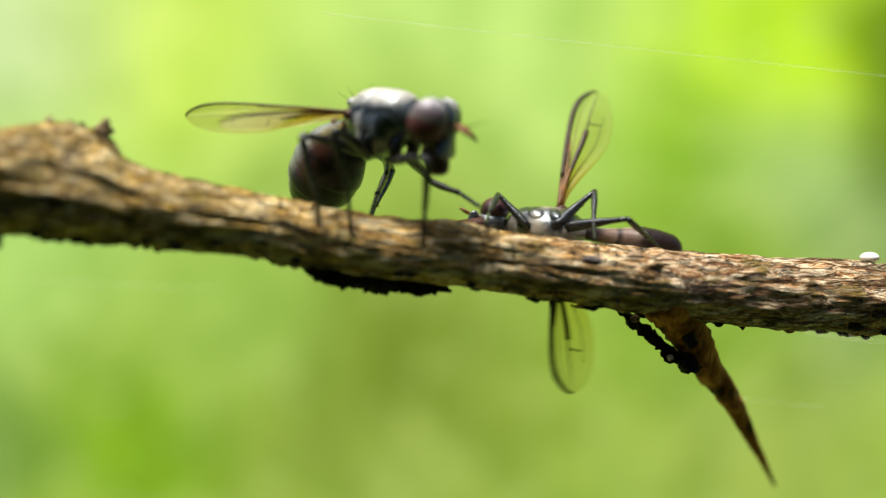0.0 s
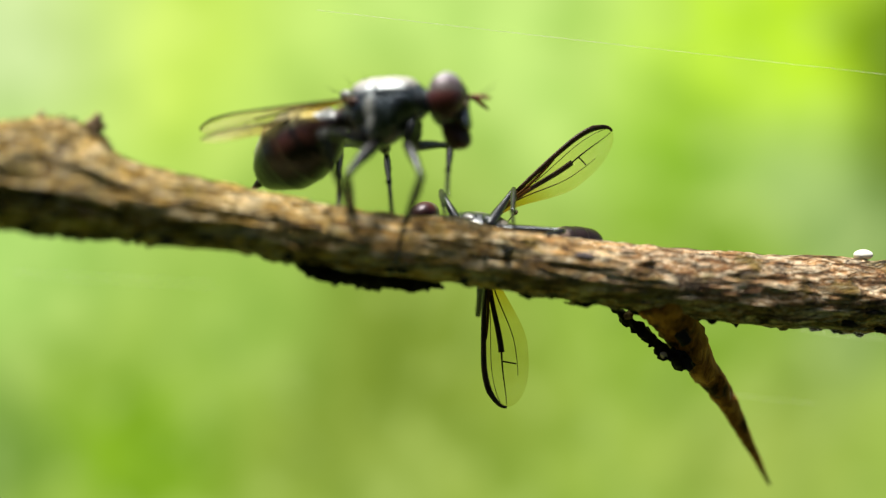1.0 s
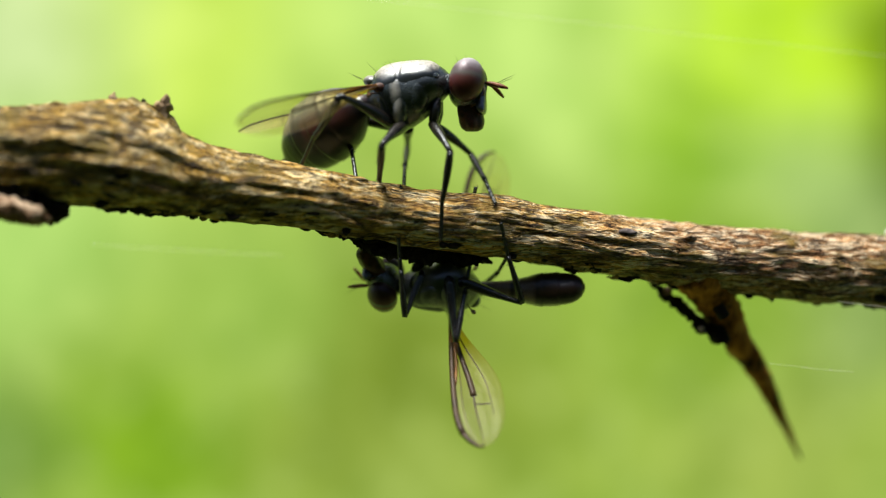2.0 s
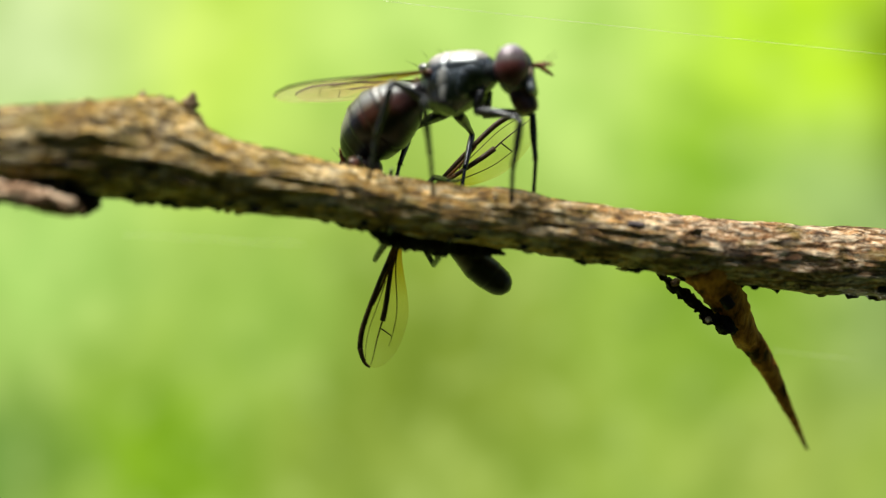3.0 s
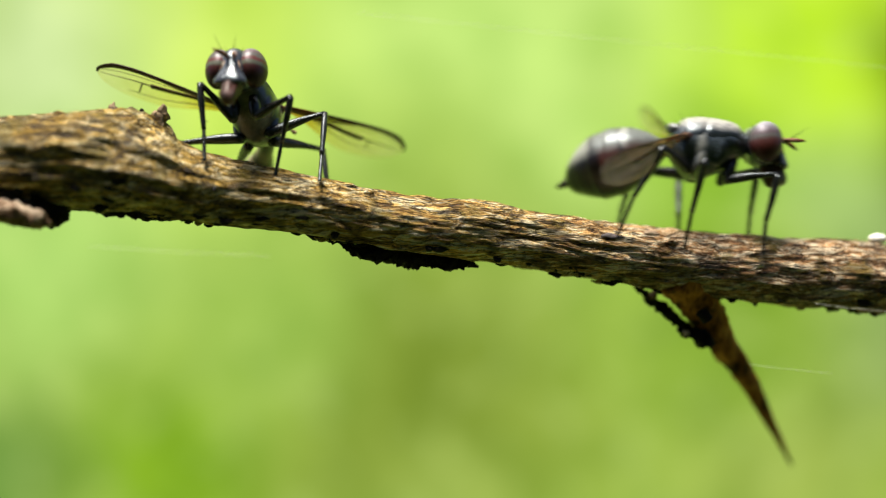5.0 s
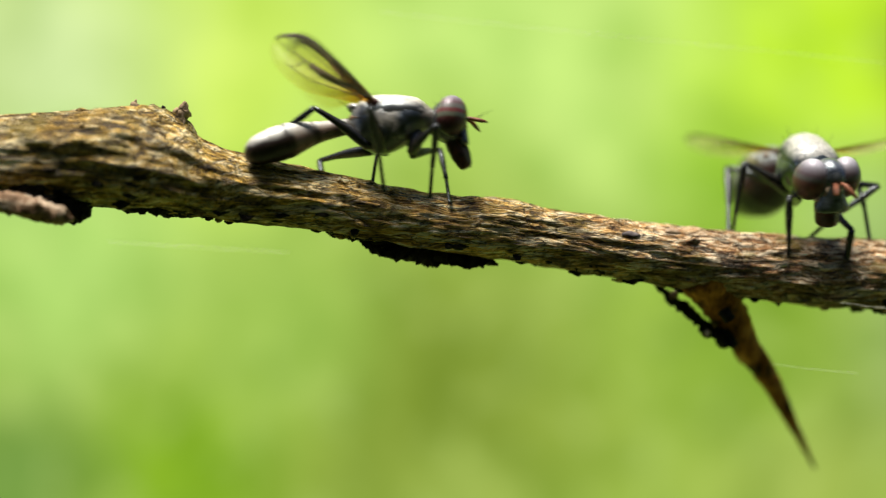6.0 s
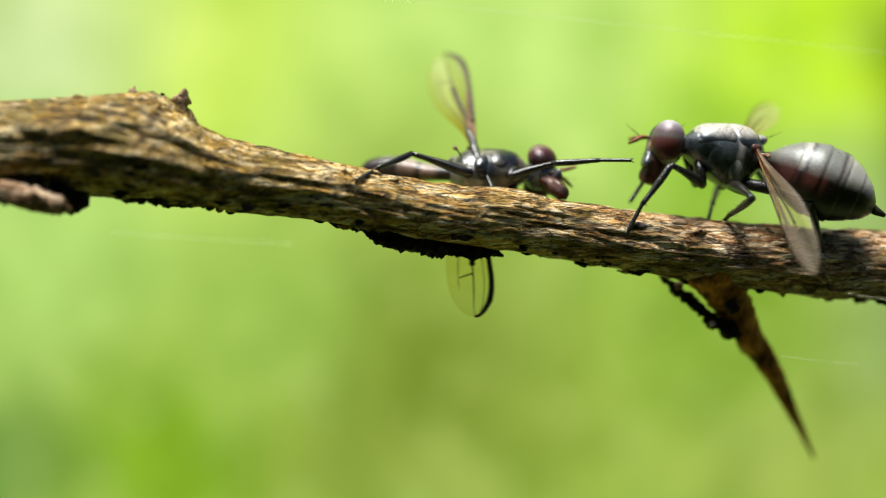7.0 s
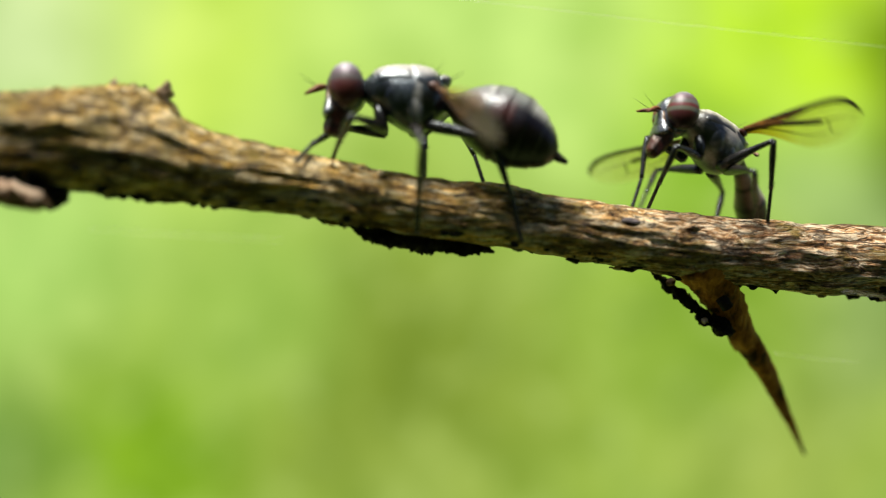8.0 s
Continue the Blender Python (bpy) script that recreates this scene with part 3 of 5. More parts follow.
HIPS = {"fore": (0.78, 0.45, -1.2), "mid": (-0.35, 0.5, -1.1), "hind": (-0.85, 0.45, -1.0)}
# how far each one's thorax is drawn out, its wing root, and its thighs, shins and feet
THORAX_LONG = {"female": 0.86, "male": 0.98}
WING_ROOT = {"female": (-0.95, 0.9, 0.28), "male": (-0.7, 0.9, 0.72)}
REACH = {
    "female": {"fore": (1.85, 1.75, 1.25), "mid": (2.2, 1.95, 1.4), "hind": (2.4, 2.0, 1.5)},
    "male": {"fore": (1.9, 1.85, 1.3), "mid": (2.55, 2.1, 1.4), "hind": (2.6, 2.05, 1.45)},
}
STANCE = {"fore": (2.6, 1.5), "mid": (-0.2, 1.9), "hind": (-2.9, 1.7)}


def wing_edge(u, w):
    """A place on the wing: u from root to tip, w from back to front edge, in millimetres."""
    tip = -0.35
    front = 0.10 + 0.32 * math.sin(math.pi * min(u, 0.9) * 0.62)
    grow = min(u / 0.62, 1.0)
    back = -0.10 - 1.16 * grow * grow * (3 - 2 * grow)
    close = math.sqrt(max(0.0, 1 - ((u - 0.7) / 0.3) ** 2)) if u > 0.7 else 1.0
    front, back = tip + (front - tip) * close**0.8, tip + (back - tip) * close
    return Vector((5.6 * u, back + (front - back) * w, 0.05 * math.sin(3 * u) + 0.04 * math.sin(9 * w + 4 * u) * close))


def wing(fly, sex):
    bm = bmesh.new()
    us = [math.sin(0.5 * math.pi * i / 30) for i in range(31)]
    top = [[bm.verts.new((wing_edge(u, w / 10) + Vector((0, 0, 0.008))) * MM) for w in range(11)] for u in us]
    low = [[bm.verts.new((wing_edge(u, w / 10) - Vector((0, 0, 0.008))) * MM) for w in range(11)] for u in us]
    for g in (top, low):
        for a, b in zip(g, g[1:]):
            for i in range(10):
                bm.faces.new((a[i], a[i + 1], b[i + 1], b[i]))
    for i in range(30):
        for k in (0, 10):
            bm.faces.new((top[i][k], top[i + 1][k], low[i + 1][k], low[i][k]))
    for i in range(10):
        for k in (0, 30):
            bm.faces.new((top[k][i], top[k][i + 1], low[k][i + 1], low[k][i]))
    ob = part("wing", bm, MEMBRANE[sex], fly, "clear yellowish wing with a dark front edge")
    veins = (  # from, to along the wing; across at start and end; bow; radius at start and end
        (0.0, 0.24, 1.0, 1.0, 0.0, 0.09, 0.09, VEIN_ROOT), (0.22, 0.90, 1.0, 1.0, 0.0, 0.09, 0.12, VEIN), (0.89, 1.0, 1.0, 0.86, 0.0, 0.12, 0.05, VEIN),
        (0.0, 0.55, 0.86, 0.95, -0.06, 0.07, 0.05, VEIN_ROOT), (0.0, 0.30, 0.70, 0.70, 0.0, 0.12, 0.09, VEIN_ROOT),
        (0.24, 0.64, 0.70, 0.60, 0.0, 0.09, 0.12, VEIN), (0.62, 0.985, 0.60, 0.5, 0.03, 0.04, 0.012, VEIN),
        (0.35, 0.97, 0.80, 0.80, 0.04, 0.018, 0.012, VEIN), (0.1, 0.80, 0.52, 0.24, -0.04, 0.03, 0.012, VEIN),
        (0.70, 0.72, 0.58, 0.28, 0.0, 0.032, 0.028, VEIN),
    )
    for u0, u1, w0, w1, bow, r0, r1, mat in veins:
        pts = [wing_edge(u0 + (u1 - u0) * (math.sin(0.5 * math.pi * i / 14) if u1 == 1.0 else i / 14), w0 + (w1 - w0) * i / 14 + bow * math.sin(math.pi * i / 14)) for i in range(15)]
        slim = 0.62 if sex == "female" else 1.0
        rod = tube([(p.x, p.y, 0) for p in pts], [(r0 + (r1 - r0) * i / 14) * slim for i in range(15)], 6)
        for k, v in enumerate(rod.verts):
            v.co.z = v.co.z * 0.45 + pts[k // 6].z * MM
        part("vein", rod, mat, ob)
    return ob


def segment(length, r0, r1, belly=0.0, swell=0.25):
    """A leg segment along x with a swelling and a fine knee."""
    pts = [(length * i / 10, 0, 0.06 * length * math.sin(math.pi * i / 10) * belly) for i in range(11)]
    rad = [(r0 + (r1 - r0) * i / 10) * (1 + swell * math.sin(math.pi * min(i / 7, 1))) for i in range(11)]
    return tube(pts, rad, 10)


def hairs(length, radius, seed, count=16):
    rnd = random.Random(seed)
    bm = bmesh.new()
    for _ in range(count):
        x, a = rnd.uniform(0.1, 0.98) * length, rnd.uniform(0, 6.28)
        p = Vector((x, radius * math.cos(a), radius * math.sin(a)))
        d = Vector((0.5, math.cos(a), math.sin(a))).normalized() * rnd.uniform(0.08, 0.16)
        tube([p, p + d], [0.012, 0.003], 4, bm)
    return bm


def leg(fly, sex, name, side):
    a, b, c = REACH[sex][name]
    thick = 0.165 if name == "fore" else 0.21
    thigh = part("femur", segment(a, thick, 0.10, 0.4), LEG, fly)
    shin = part("tibia", segment(b, 0.115, 0.095, -0.2), LEG, fly)
    part("bristle", hairs(b, 0.08, len(name) + side), BRISTLE, shin)
    x, foot = 0.0, c * 0.98
    for i, share in enumerate((0.36, 0.2, 0.16, 0.13, 0.15)):
        at = pose(b * MM, 0, 0, 0, 9, 0) @ Matrix.Translation((x * MM, 0, 0))
        part("tarsus", segment(foot * share * 1.04, 0.072, 0.078, 0.0, 0.0), LEG, shin, at=at)
        x += foot * share
    at = pose(b * MM, 0, 0, 0, 9, 0) @ Matrix.Translation((x * MM, 0, 0))
    claw = tube([(0, 0.03, 0), (0.08, 0.08, 0), (0.12, 0.09, -0.06)], [0.025, 0.018, 0.004], 5)
    tube([(0, -0.03, 0), (0.08, -0.08, 0), (0.12, -0.09, -0.06)], [0.025, 0.018, 0.004], 5, claw)
    part("claw", claw, BRISTLE, shin, at=at)
    return thigh, shin


def head(fly, sex, long):
    skull = part("head", loft([(-0.05, 0.1, 0.16, 0.18), (0.06, 0.13, 0.64, 0.58), (0.34, 0.06, 0.86, 0.78), (0.72, 0.0, 0.74, 0.80), (1.06, -0.04, 0.5, 0.66), (1.26, -0.08, 0.26, 0.36)], 30, 24), FACE, fly, "blue-grey head")
    for s in (1, -1):
        part("eye", ball(0, 0, 0, 0.66, 0.54, 0.80, u=40, v=28), EYE[sex], skull, "red-brown compound eye with a sky highlight painted on its crown", pose(0.52 * MM, 0.66 * s * MM, 0.19 * MM, 8 * s, -4, -22 * s))
        part("cheek", tube([(1.16, 0.26 * s, 0.30), (1.26, 0.36 * s, -0.02), (1.2, 0.44 * s, -0.40), (0.98, 0.46 * s, -0.64)], [0.03, 0.04, 0.05, 0.03], 8), HUSK, skull, "pale rim of the face")
    part("brow", ball(0.56, 0, 0.28, 0.72, 0.58, 0.70), FACE, skull, "lavender-grey brow between the eyes")
    face = loft([(0.0, 0, 0.24, 0.14), (0.3, 0.0, 0.36, 0.18), (0.65, 0.02, 0.54, 0.26), (0.88, 0.06, 0.66, 0.27), (1.02, 0.1, 0.60, 0.2), (1.08, 0.1, 0.38, 0.12)], 20, 18)
    part("face", face, FACE, skull, "grey face plate", pose(1.17 * MM, 0, 0.30 * MM, 0, 84, 0))
    part("carina", tube([(1.2, 0, 0.3), (1.29, 0, 0.0), (1.32, 0, -0.3), (1.24, 0, -0.6)], [0.05, 0.07, 0.09, 0.05], 8), FACE, skull)
    wide = 1.0 if long < 1 else 0.86
    rows = ((-0.2, 0, 0.40, 0.40), (0.2, 0, 0.42, 0.46), (0.5, 0.0, 0.40, 0.45), (0.8, 0.02, 0.37, 0.42), (1.0, 0.04, 0.33, 0.37), (1.10, 0.05, 0.22, 0.24))
    mouth = loft([(x * long, z, y * wide, h * wide) for x, z, y, h in rows], 28, 40, 0.3)
    part("proboscis", mouth, MOUTH, skull, "folded brown mouthparts", pose(0.92 * MM, 0, -0.46 * MM, 0, 70 if long < 1 else 52, 0))
    part("ocelli", ball(0.56, 0, 0.92, 0.15, 0.13, 0.05, u=12, v=8), BRISTLE, skull)
    for s in (1, -1):
        pts = [(1.16, 0.1 * s, 0.36), (1.32, 0.14 * s, 0.43), (1.48, 0.18 * s, 0.44), (1.78, 0.32 * s, 0.38 - 0.07 * s), (2.02, 0.44 * s, 0.32 - 0.12 * s)]
        an = part("antenna", tube(pts, [0.045, 0.07, 0.09, 0.085, 0.04], 8), ANTENNA, skull, "short red-brown antenna")
        part("arista", tube([(1.55, 0.19 * s, 0.48), (1.8, 0.3 * s, 0.72), (2.1, 0.42 * s, 1.0)], [0.013, 0.009, 0.004], 5), BRISTLE, an)
        for p, q in (((0.3, 0.3 * s, 0.84), (0.14, 0.40 * s, 1.06)), ((0.05, 0.5 * s, 0.68), (-0.16, 0.6 * s, 0.86)), ((0.75, 0.3 * s, 0.82), (0.85, 0.36 * s, 1.0))):
            part("bristle", tube([p, q], [0.008, 0.002], 5), BRISTLE, skull)
    return skull


THORAX = ((-1.75, -0.05, 0.28, 0.32), (-1.5, 0.05, 0.6, 0.66), (-1.1, -0.02, 0.86, 0.98), (-0.55, -0.08, 0.98, 1.16), (0.0, -0.04, 1.0, 1.12), (0.6, 0.08, 0.94, 0.96), (1.15, 0.2, 0.78, 0.72), (1.5, 0.22, 0.54, 0.48), (1.72, 0.2, 0.26, 0.26))


def back_plate():
    """The back plate: a shell over the thorax that runs out thin at its sides, with a cross furrow."""
    bm = bmesh.new()
    grid = []
    for i in range(49):
        u = i / 48
        x = -1.42 + 2.86 * u
        zc, ry, rz = spline(THORAX, x)
        row = []
        for j in range(33):
            w = 2 * j / 32 - 1
            low = 0.16 + 0.12 * math.cos(2.2 * x) + 0.04 * noise.noise((x * 3, w, 0))
            a = math.pi / 2 + w * (math.pi / 2 - low)
            ends = min(1.0, 7 * u, 7 * (1 - u))
            lift = 0.085 * min(1.0, 5 * (1 - abs(w))) * ends - 0.03
            lift -= 0.05 * math.exp(-((x + 0.05 + 0.35 * abs(w)) / 0.09) ** 2) * min(1.0, 1.6 * abs(w))
            lift += 0.012 * noise.noise((x * 2, w * 3, 4))
            row.append(bm.verts.new(mm(x, (ry + lift) * math.cos(a), zc + (rz + lift) * math.sin(a))))
        grid.append(row)
    for a, b in zip(grid, grid[1:]):
        for k in range(32):
            bm.faces.new((a[k], a[k + 1], b[k + 1], b[k]))
    return bm


def thorax(fly, sex, mat, dust_sheen):
    wx, wy, wz = WING_ROOT[sex]
    body = part("thorax", loft(THORAX, 40, 44, 0.04), mat, fly)
    part("mesonotum", back_plate(), dust_sheen, body, "pale back plate with dusting and painted sky sheen")
    part("scutellum", ball(-1.42, 0, 0.56, 0.44, 0.5, 0.24, (0, 16, 0)), dust_sheen, body)
    for s in (1, -1):
        part("shoulder", ball(1.05, 0.58 * s, 0.36, 0.28, 0.22, 0.22), mat, body)
        part("pleuron", ball(0.35, 0.66 * s, -0.12, 0.52, 0.34, 0.66, (0, 24, 0)), mat, body)
        part("pleuron", ball(-0.35, 0.70 * s, -0.42, 0.36, 0.32, 0.66, (0, 14, 0)), mat, body)
        part("pleuron", ball(-1.0, 0.60 * s, -0.22, 0.34, 0.26, 0.52, (0, -6, 0)), mat, body)
        part("wing_base", ball(wx / THORAX_LONG[sex], (wy - 0.06) * s, wz - 0.03, 0.26, 0.13, 0.17), MOUTH, body, "rust-brown wing root")
        part("haltere", tube([(-1.2, 0.7 * s, 0.1), (-1.4, 1.05 * s, 0.05), (-1.5, 1.18 * s, 0.0), (-1.55, 1.26 * s, -0.04)], [0.02, 0.03, 0.10, 0.06], 10), HUSK, body, "pale knob behind the wing")
        for name, (x, y, z) in HIPS.items():
            rise, lead = (0.85, 0.3) if name == "fore" else (0.4, 0.05)
            part("coxa", tube([(x + lead, y * 0.85 * s, z + rise), (x + lead * 0.6, y * s, z + rise * 0.5), (x + lead * 0.2, y * s, z + 0.1), (x, y * s, z - 0.08)], [0.2, 0.25, 0.2, 0.11], 12), LEG, body)
        for p, q in (((-1.85, 0.22 * s, 0.72), (-2.35, 0.3 * s, 0.98)), ((-1.2, 0.5 * s, 0.85), (-1.5, 0.6 * s, 1.2)), ((-0.4, 0.75 * s, 0.8), (-0.6, 0.95 * s, 1.12))):
            part("bristle", tube([p, q], [0.010, 0.003], 5), BRISTLE, body)
    rnd = random.Random(7)
    pile = bmesh.new()
    for _ in range(160):
        x, a = rnd.uniform(-1.4, 1.3), rnd.uniform(-0.6, math.pi + 0.6)
        zc, ry, rz = spline(sorted(((-1.75, -0.05, 0.28, 0.32), (-1.1, 0.1, 0.88, 1.0), (0.0, 0.0, 1.0, 1.15), (1.15, 0.2, 0.8, 0.75), (1.72, 0.2, 0.26, 0.26))), x)
        p = Vector((x, ry * math.cos(a), zc + rz * math.sin(a)))
        d = Vector((-0.7, math.cos(a), math.sin(a))).normalized() * rnd.uniform(0.03, 0.07)
        tube([p, p + d], [0.005, 0.002], 3, pile)
    tagged(part("hairs", pile, BRISTLE, body), kind="stuff")
    part("neck", tube([(1.55, 0, 0.15), (1.9, 0, 0.2)], [0.24, 0.2], 12), FACE, body)
    body.scale = (THORAX_LONG[sex], 1, 1)


def fly(female):
    label = "grey female fly with a swollen striped abdomen and dark belly" if female else "slender grey-brown male fly with narrow waisted abdomen"
    root = tagged(new("fly"), label, "fly", "flies on the twig")
    sex = "female" if female else "male"
    parts = {"root": root, "sex": sex}
    if female:
        body = plate_material("female_side", (0.0025, 0.003, 0.0035), (0.042, 0.056, 0.066), 0.27, ((0.75, 0.0, 0.5), (-1.0, -0.3, 0.5)), -0.5)
        dust_sheen = back_material("female_back", (0.17, 0.172, 0.165), (0.46, 0.455, 0.43), (0.008, 0.011, 0.014))
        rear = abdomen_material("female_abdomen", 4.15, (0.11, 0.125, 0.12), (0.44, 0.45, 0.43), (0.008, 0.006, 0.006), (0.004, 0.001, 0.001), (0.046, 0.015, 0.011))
        shape = [(0.15, 0.0, 0.26, 0.28), (-0.2, 0.02, 0.34, 0.4), (-0.6, 0.06, 0.70, 0.74), (-1.2, 0.04, 1.10, 1.12), (-2.0, 0.0, 1.28, 1.30), (-2.75, -0.03, 1.22, 1.24), (-3.35, -0.08, 0.96, 0.97), (-3.85, -0.18, 0.62, 0.62), (-4.12, -0.24, 0.26, 0.26)]
    else:
        body = plate_material("male_side", (0.004, 0.004, 0.004), (0.36, 0.335, 0.28), 0.29, ((0.8, 0.1, 0.85), (-0.3, -0.85, 0.75), (-1.05, -0.1, 0.5)))
        dust_sheen = back_material("male_back", (0.33, 0.32, 0.28), (0.60, 0.58, 0.52), (0.02, 0.018, 0.014))
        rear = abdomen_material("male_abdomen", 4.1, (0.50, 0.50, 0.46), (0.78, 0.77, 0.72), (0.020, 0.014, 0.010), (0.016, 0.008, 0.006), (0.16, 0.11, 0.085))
        shape = [(0.15, 0.0, 0.28, 0.3), (-0.4, 0.02, 0.3, 0.34), (-1.1, 0.05, 0.36, 0.4), (-1.8, 0.05, 0.52, 0.54), (-2.5, 0.0, 0.68, 0.68), (-3.2, -0.06, 0.68, 0.66), (-3.8, -0.12, 0.58, 0.56), (-4.15, -0.16, 0.38, 0.36), (-4.3, -0.18, 0.12, 0.12)]
    thorax(root, sex, body, dust_sheen)
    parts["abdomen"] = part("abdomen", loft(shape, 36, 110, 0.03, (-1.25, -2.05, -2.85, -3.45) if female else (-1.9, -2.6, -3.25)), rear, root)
    rnd = random.Random(11)
    pile = bmesh.new()
    for _ in range(320):
        x, a = rnd.uniform(-3.9, -0.8), rnd.uniform(0, 2 * math.pi)
        zc, ry, rz = spline(sorted(shape), x)
        p = Vector((x, ry * math.cos(a), zc + rz * math.sin(a)))
        d = Vector((-1.2, math.cos(a), math.sin(a))).normalized() * rnd.uniform(0.04, 0.09)
        tube([p, p + d], [0.006, 0.002], 3, pile)
    tagged(part("hairs", pile, BRISTLE, parts["abdomen"]), kind="stuff")
    if female:
        part("ovipositor", tube([(-4.0, 0, -0.25), (-4.3, 0, -0.32), (-4.6, 0, -0.36)], [0.2, 0.15, 0.07], 10), BRISTLE, parts["abdomen"], "short black egg-laying tube")
    parts["head"] = head(root, sex, 0.95 if female else 1.25)
    parts["wing", 1], parts["wing", -1] = wing(root, sex), wing(root, sex)
    for name in HIPS:
        for s in (1, -1):
            parts[name, s] = leg(root, sex, name, s)
    return parts


FEMALE, MALE = fly(True), fly(False)
MALE_SIZE = 0.88
MALE["root"].scale = (MALE_SIZE,) * 3
MALE["wing", 1].scale = MALE["wing", -1].scale = (1.12,) * 3
FEMALE["head"].scale = (0.95,) * 3
FEMALE["wing", 1].scale = FEMALE["wing", -1].scale = (1, 0.64, 1)


# ---- what moves ----
# -- rows --
FEMALE_BODY = (
    (0, -0.75, -0.8, 5.03, -37.92, -7.45, 6.87), (0.5, -0.81, -0.65, 5.32, -25.48, 4.72, -0.01), (1, -0.46, -0.85, 5.27, -10.03, 3.86, -1.25),
    (1.5, -1.38, -0.78, 5.08, -4.67, -0.41, -3.06), (2, -1.48, -0.57, 5.3, -5.73, 7.28, 3.19), (2.2, -0.8, -0.47, 5.29, -5.73, 7.28, 3.19),
    (3.3, -0.15, -0.38, 5.84, -22.08, 1.03, -0.93), (3.5, -0.72, -0.46, 5.94, -26.08, 1.03, -0.93), (4, 1.95, -0.21, 4.23, -7.64, -16.66, 2.72),
    (4.2, 2.46, -0.14, 3.98, -4.64, -16.66, 2.72), (4.8, 7.64, 0.47, 4.13, -2, -8, 0), (5.3, 13.7, 0.94, 3.1, -6.02, -2.68, 0.84),
    (5.5, 13.86, 0.96, 2.98, -8.02, -2.68, 0.84), (5.7, 12.57, 0.88, 2.71, -27.11, -3.2, 0.3), (5.9, 12.88, 1.02, 2.99, -73.2, -17.72, -0.23),
    (6, 13.13, 1.1, 3.08, -94.24, -25.99, -0.49), (6.1, 12.62, 1.01, 3.1, -120.76, -15.13, -1.72), (6.3, 11.93, 0.88, 3.21, -153.8, 0.59, -4.16),
    (6.5, 10.87, 0.7, 3.2, -182.84, 2.3, -6.61), (6.7, 10.03, 0.6, 3.43, -184.66, 4.04, -5.66), (7, 9.53, 0.54, 3.11, -181.4, 4.65, -4.25),
    (7.2, 8.91, 0.32, 3.44, -181.23, 5.12, -2.88), (7.5, 5.7, -0.33, 3.45, -180.96, 5.34, -0.83), (7.7, 1.8, -0.75, 3.97, -179.13, 3.01, 0.63),
    (7.9, -1.19, -1.04, 4.57, -179.3, 2.67, 2.09), (8, -1.69, -1.05, 4.65, -178.38, 1.51, 2.82),
)
FEMALE_HEAD = (
    (0, 13.07, -25.17), (0.5, 7.69, -17.52), (1, 7.84, -15.41), (1.5, 8.27, -12.69), (2, 4.78, -27.27), (2.2, 4.78, -27.27), (3.3, 7.79, -7.72),
    (3.5, 7.79, -7.72), (4, -5.67, -18.42), (4.2, -5.67, -16.42), (4.8, -3, -5), (5.3, 0, 0), (5.5, -3, 0), (5.7, -17.48, -2.31),
    (5.9, -4.95, -10.62), (6, 10.31, -12.28), (6.1, 11.05, -7.54), (6.3, -4.47, -4.05), (6.5, -14.98, -2.57), (6.7, -14.56, -3.66),
    (7, -11.92, -7.29), (7.2, -10.25, -6.09), (7.5, -7.73, -6.28), (7.7, -6.13, -8.71), (7.9, -2.53, -11.14), (8, -0.73, -13.36),
)
FEMALE_ABDOMEN = (
    (0, -0.96, 51.91, -6), (0.5, -16.2, 22.71, -6), (1, -20.63, 20.51, -6), (1.5, -13.56, 17.17, -6), (2, -23.65, 16.54, -6),
    (2.2, -16.05, 15.44, -6), (3.3, -5.65, 33.73, -6), (3.5, -3.45, 34.03, -6), (4, -18.9, 21.58, -6), (4.2, -14.7, 22.08, -6),
    (4.8, -30.6, 21.7, -4), (5.3, -10.31, 12.17, -3), (5.5, -8.11, 11.97, 0), (5.7, -37.92, 5.85, 0), (5.9, -3.24, 37.53, 0), (6, 26.11, 46.36, 0),
    (6.1, 25.51, 36.84, 0), (6.3, 7.03, 14.48, 0), (6.5, -7.76, 19.53, 0), (6.7, -20.81, 20.2, 0), (7, -17.79, 16.92, 0), (7.2, -24.39, 19.52, 0),
    (7.5, -19.89, 20.23, 0), (7.7, -13.31, 19.17, 16), (7.9, -5.62, 22.82, 24), (8, -5.28, 22.34, 24),
)
FEMALE_LEFT_WING = (
    (0, -117.2, -3.2, 35.8), (0.5, -136.4, -5, 32.1), (1, -155.2, -8.7, 14.7), (1.5, 165.8, 1.7, 15.1), (2, -175.7, -6.5, 12.6),
    (2.2, -178.5, 0.3, 13.2), (3.3, -150.2, -2.3, 35.3), (3.5, -143.3, 10.1, 33.5), (4, 141.9, 10.6, 47.8), (4.2, 107.7, 26.4, 158.5),
    (4.8, 103.1, 28.3, 81), (5.3, 93.5, 12.5, 88), (5.5, 33.76, 46.78, 153.4), (5.7, 102.7, 38.5, -173.7), (5.9, 114.5, 5.5, 137.4),
    (6, 128.4, -6.8, 138.1), (6.1, 165.3, -9.2, 150.6), (6.3, 56.2, -24.6, 154.2), (6.5, 113.82, -28.59, -83.98), (6.7, 120.6, -53.9, -159.1),
    (7, 105.22, -48.54, -100.46), (7.2, 154.3, -70.9, -139.5), (7.5, 121.24, -45.8, -156.23), (7.7, 98.5, -32.9, -149.5),
    (7.9, 112.4, -26.7, -142.1), (8, 111.85, -29.47, -75.56),
)
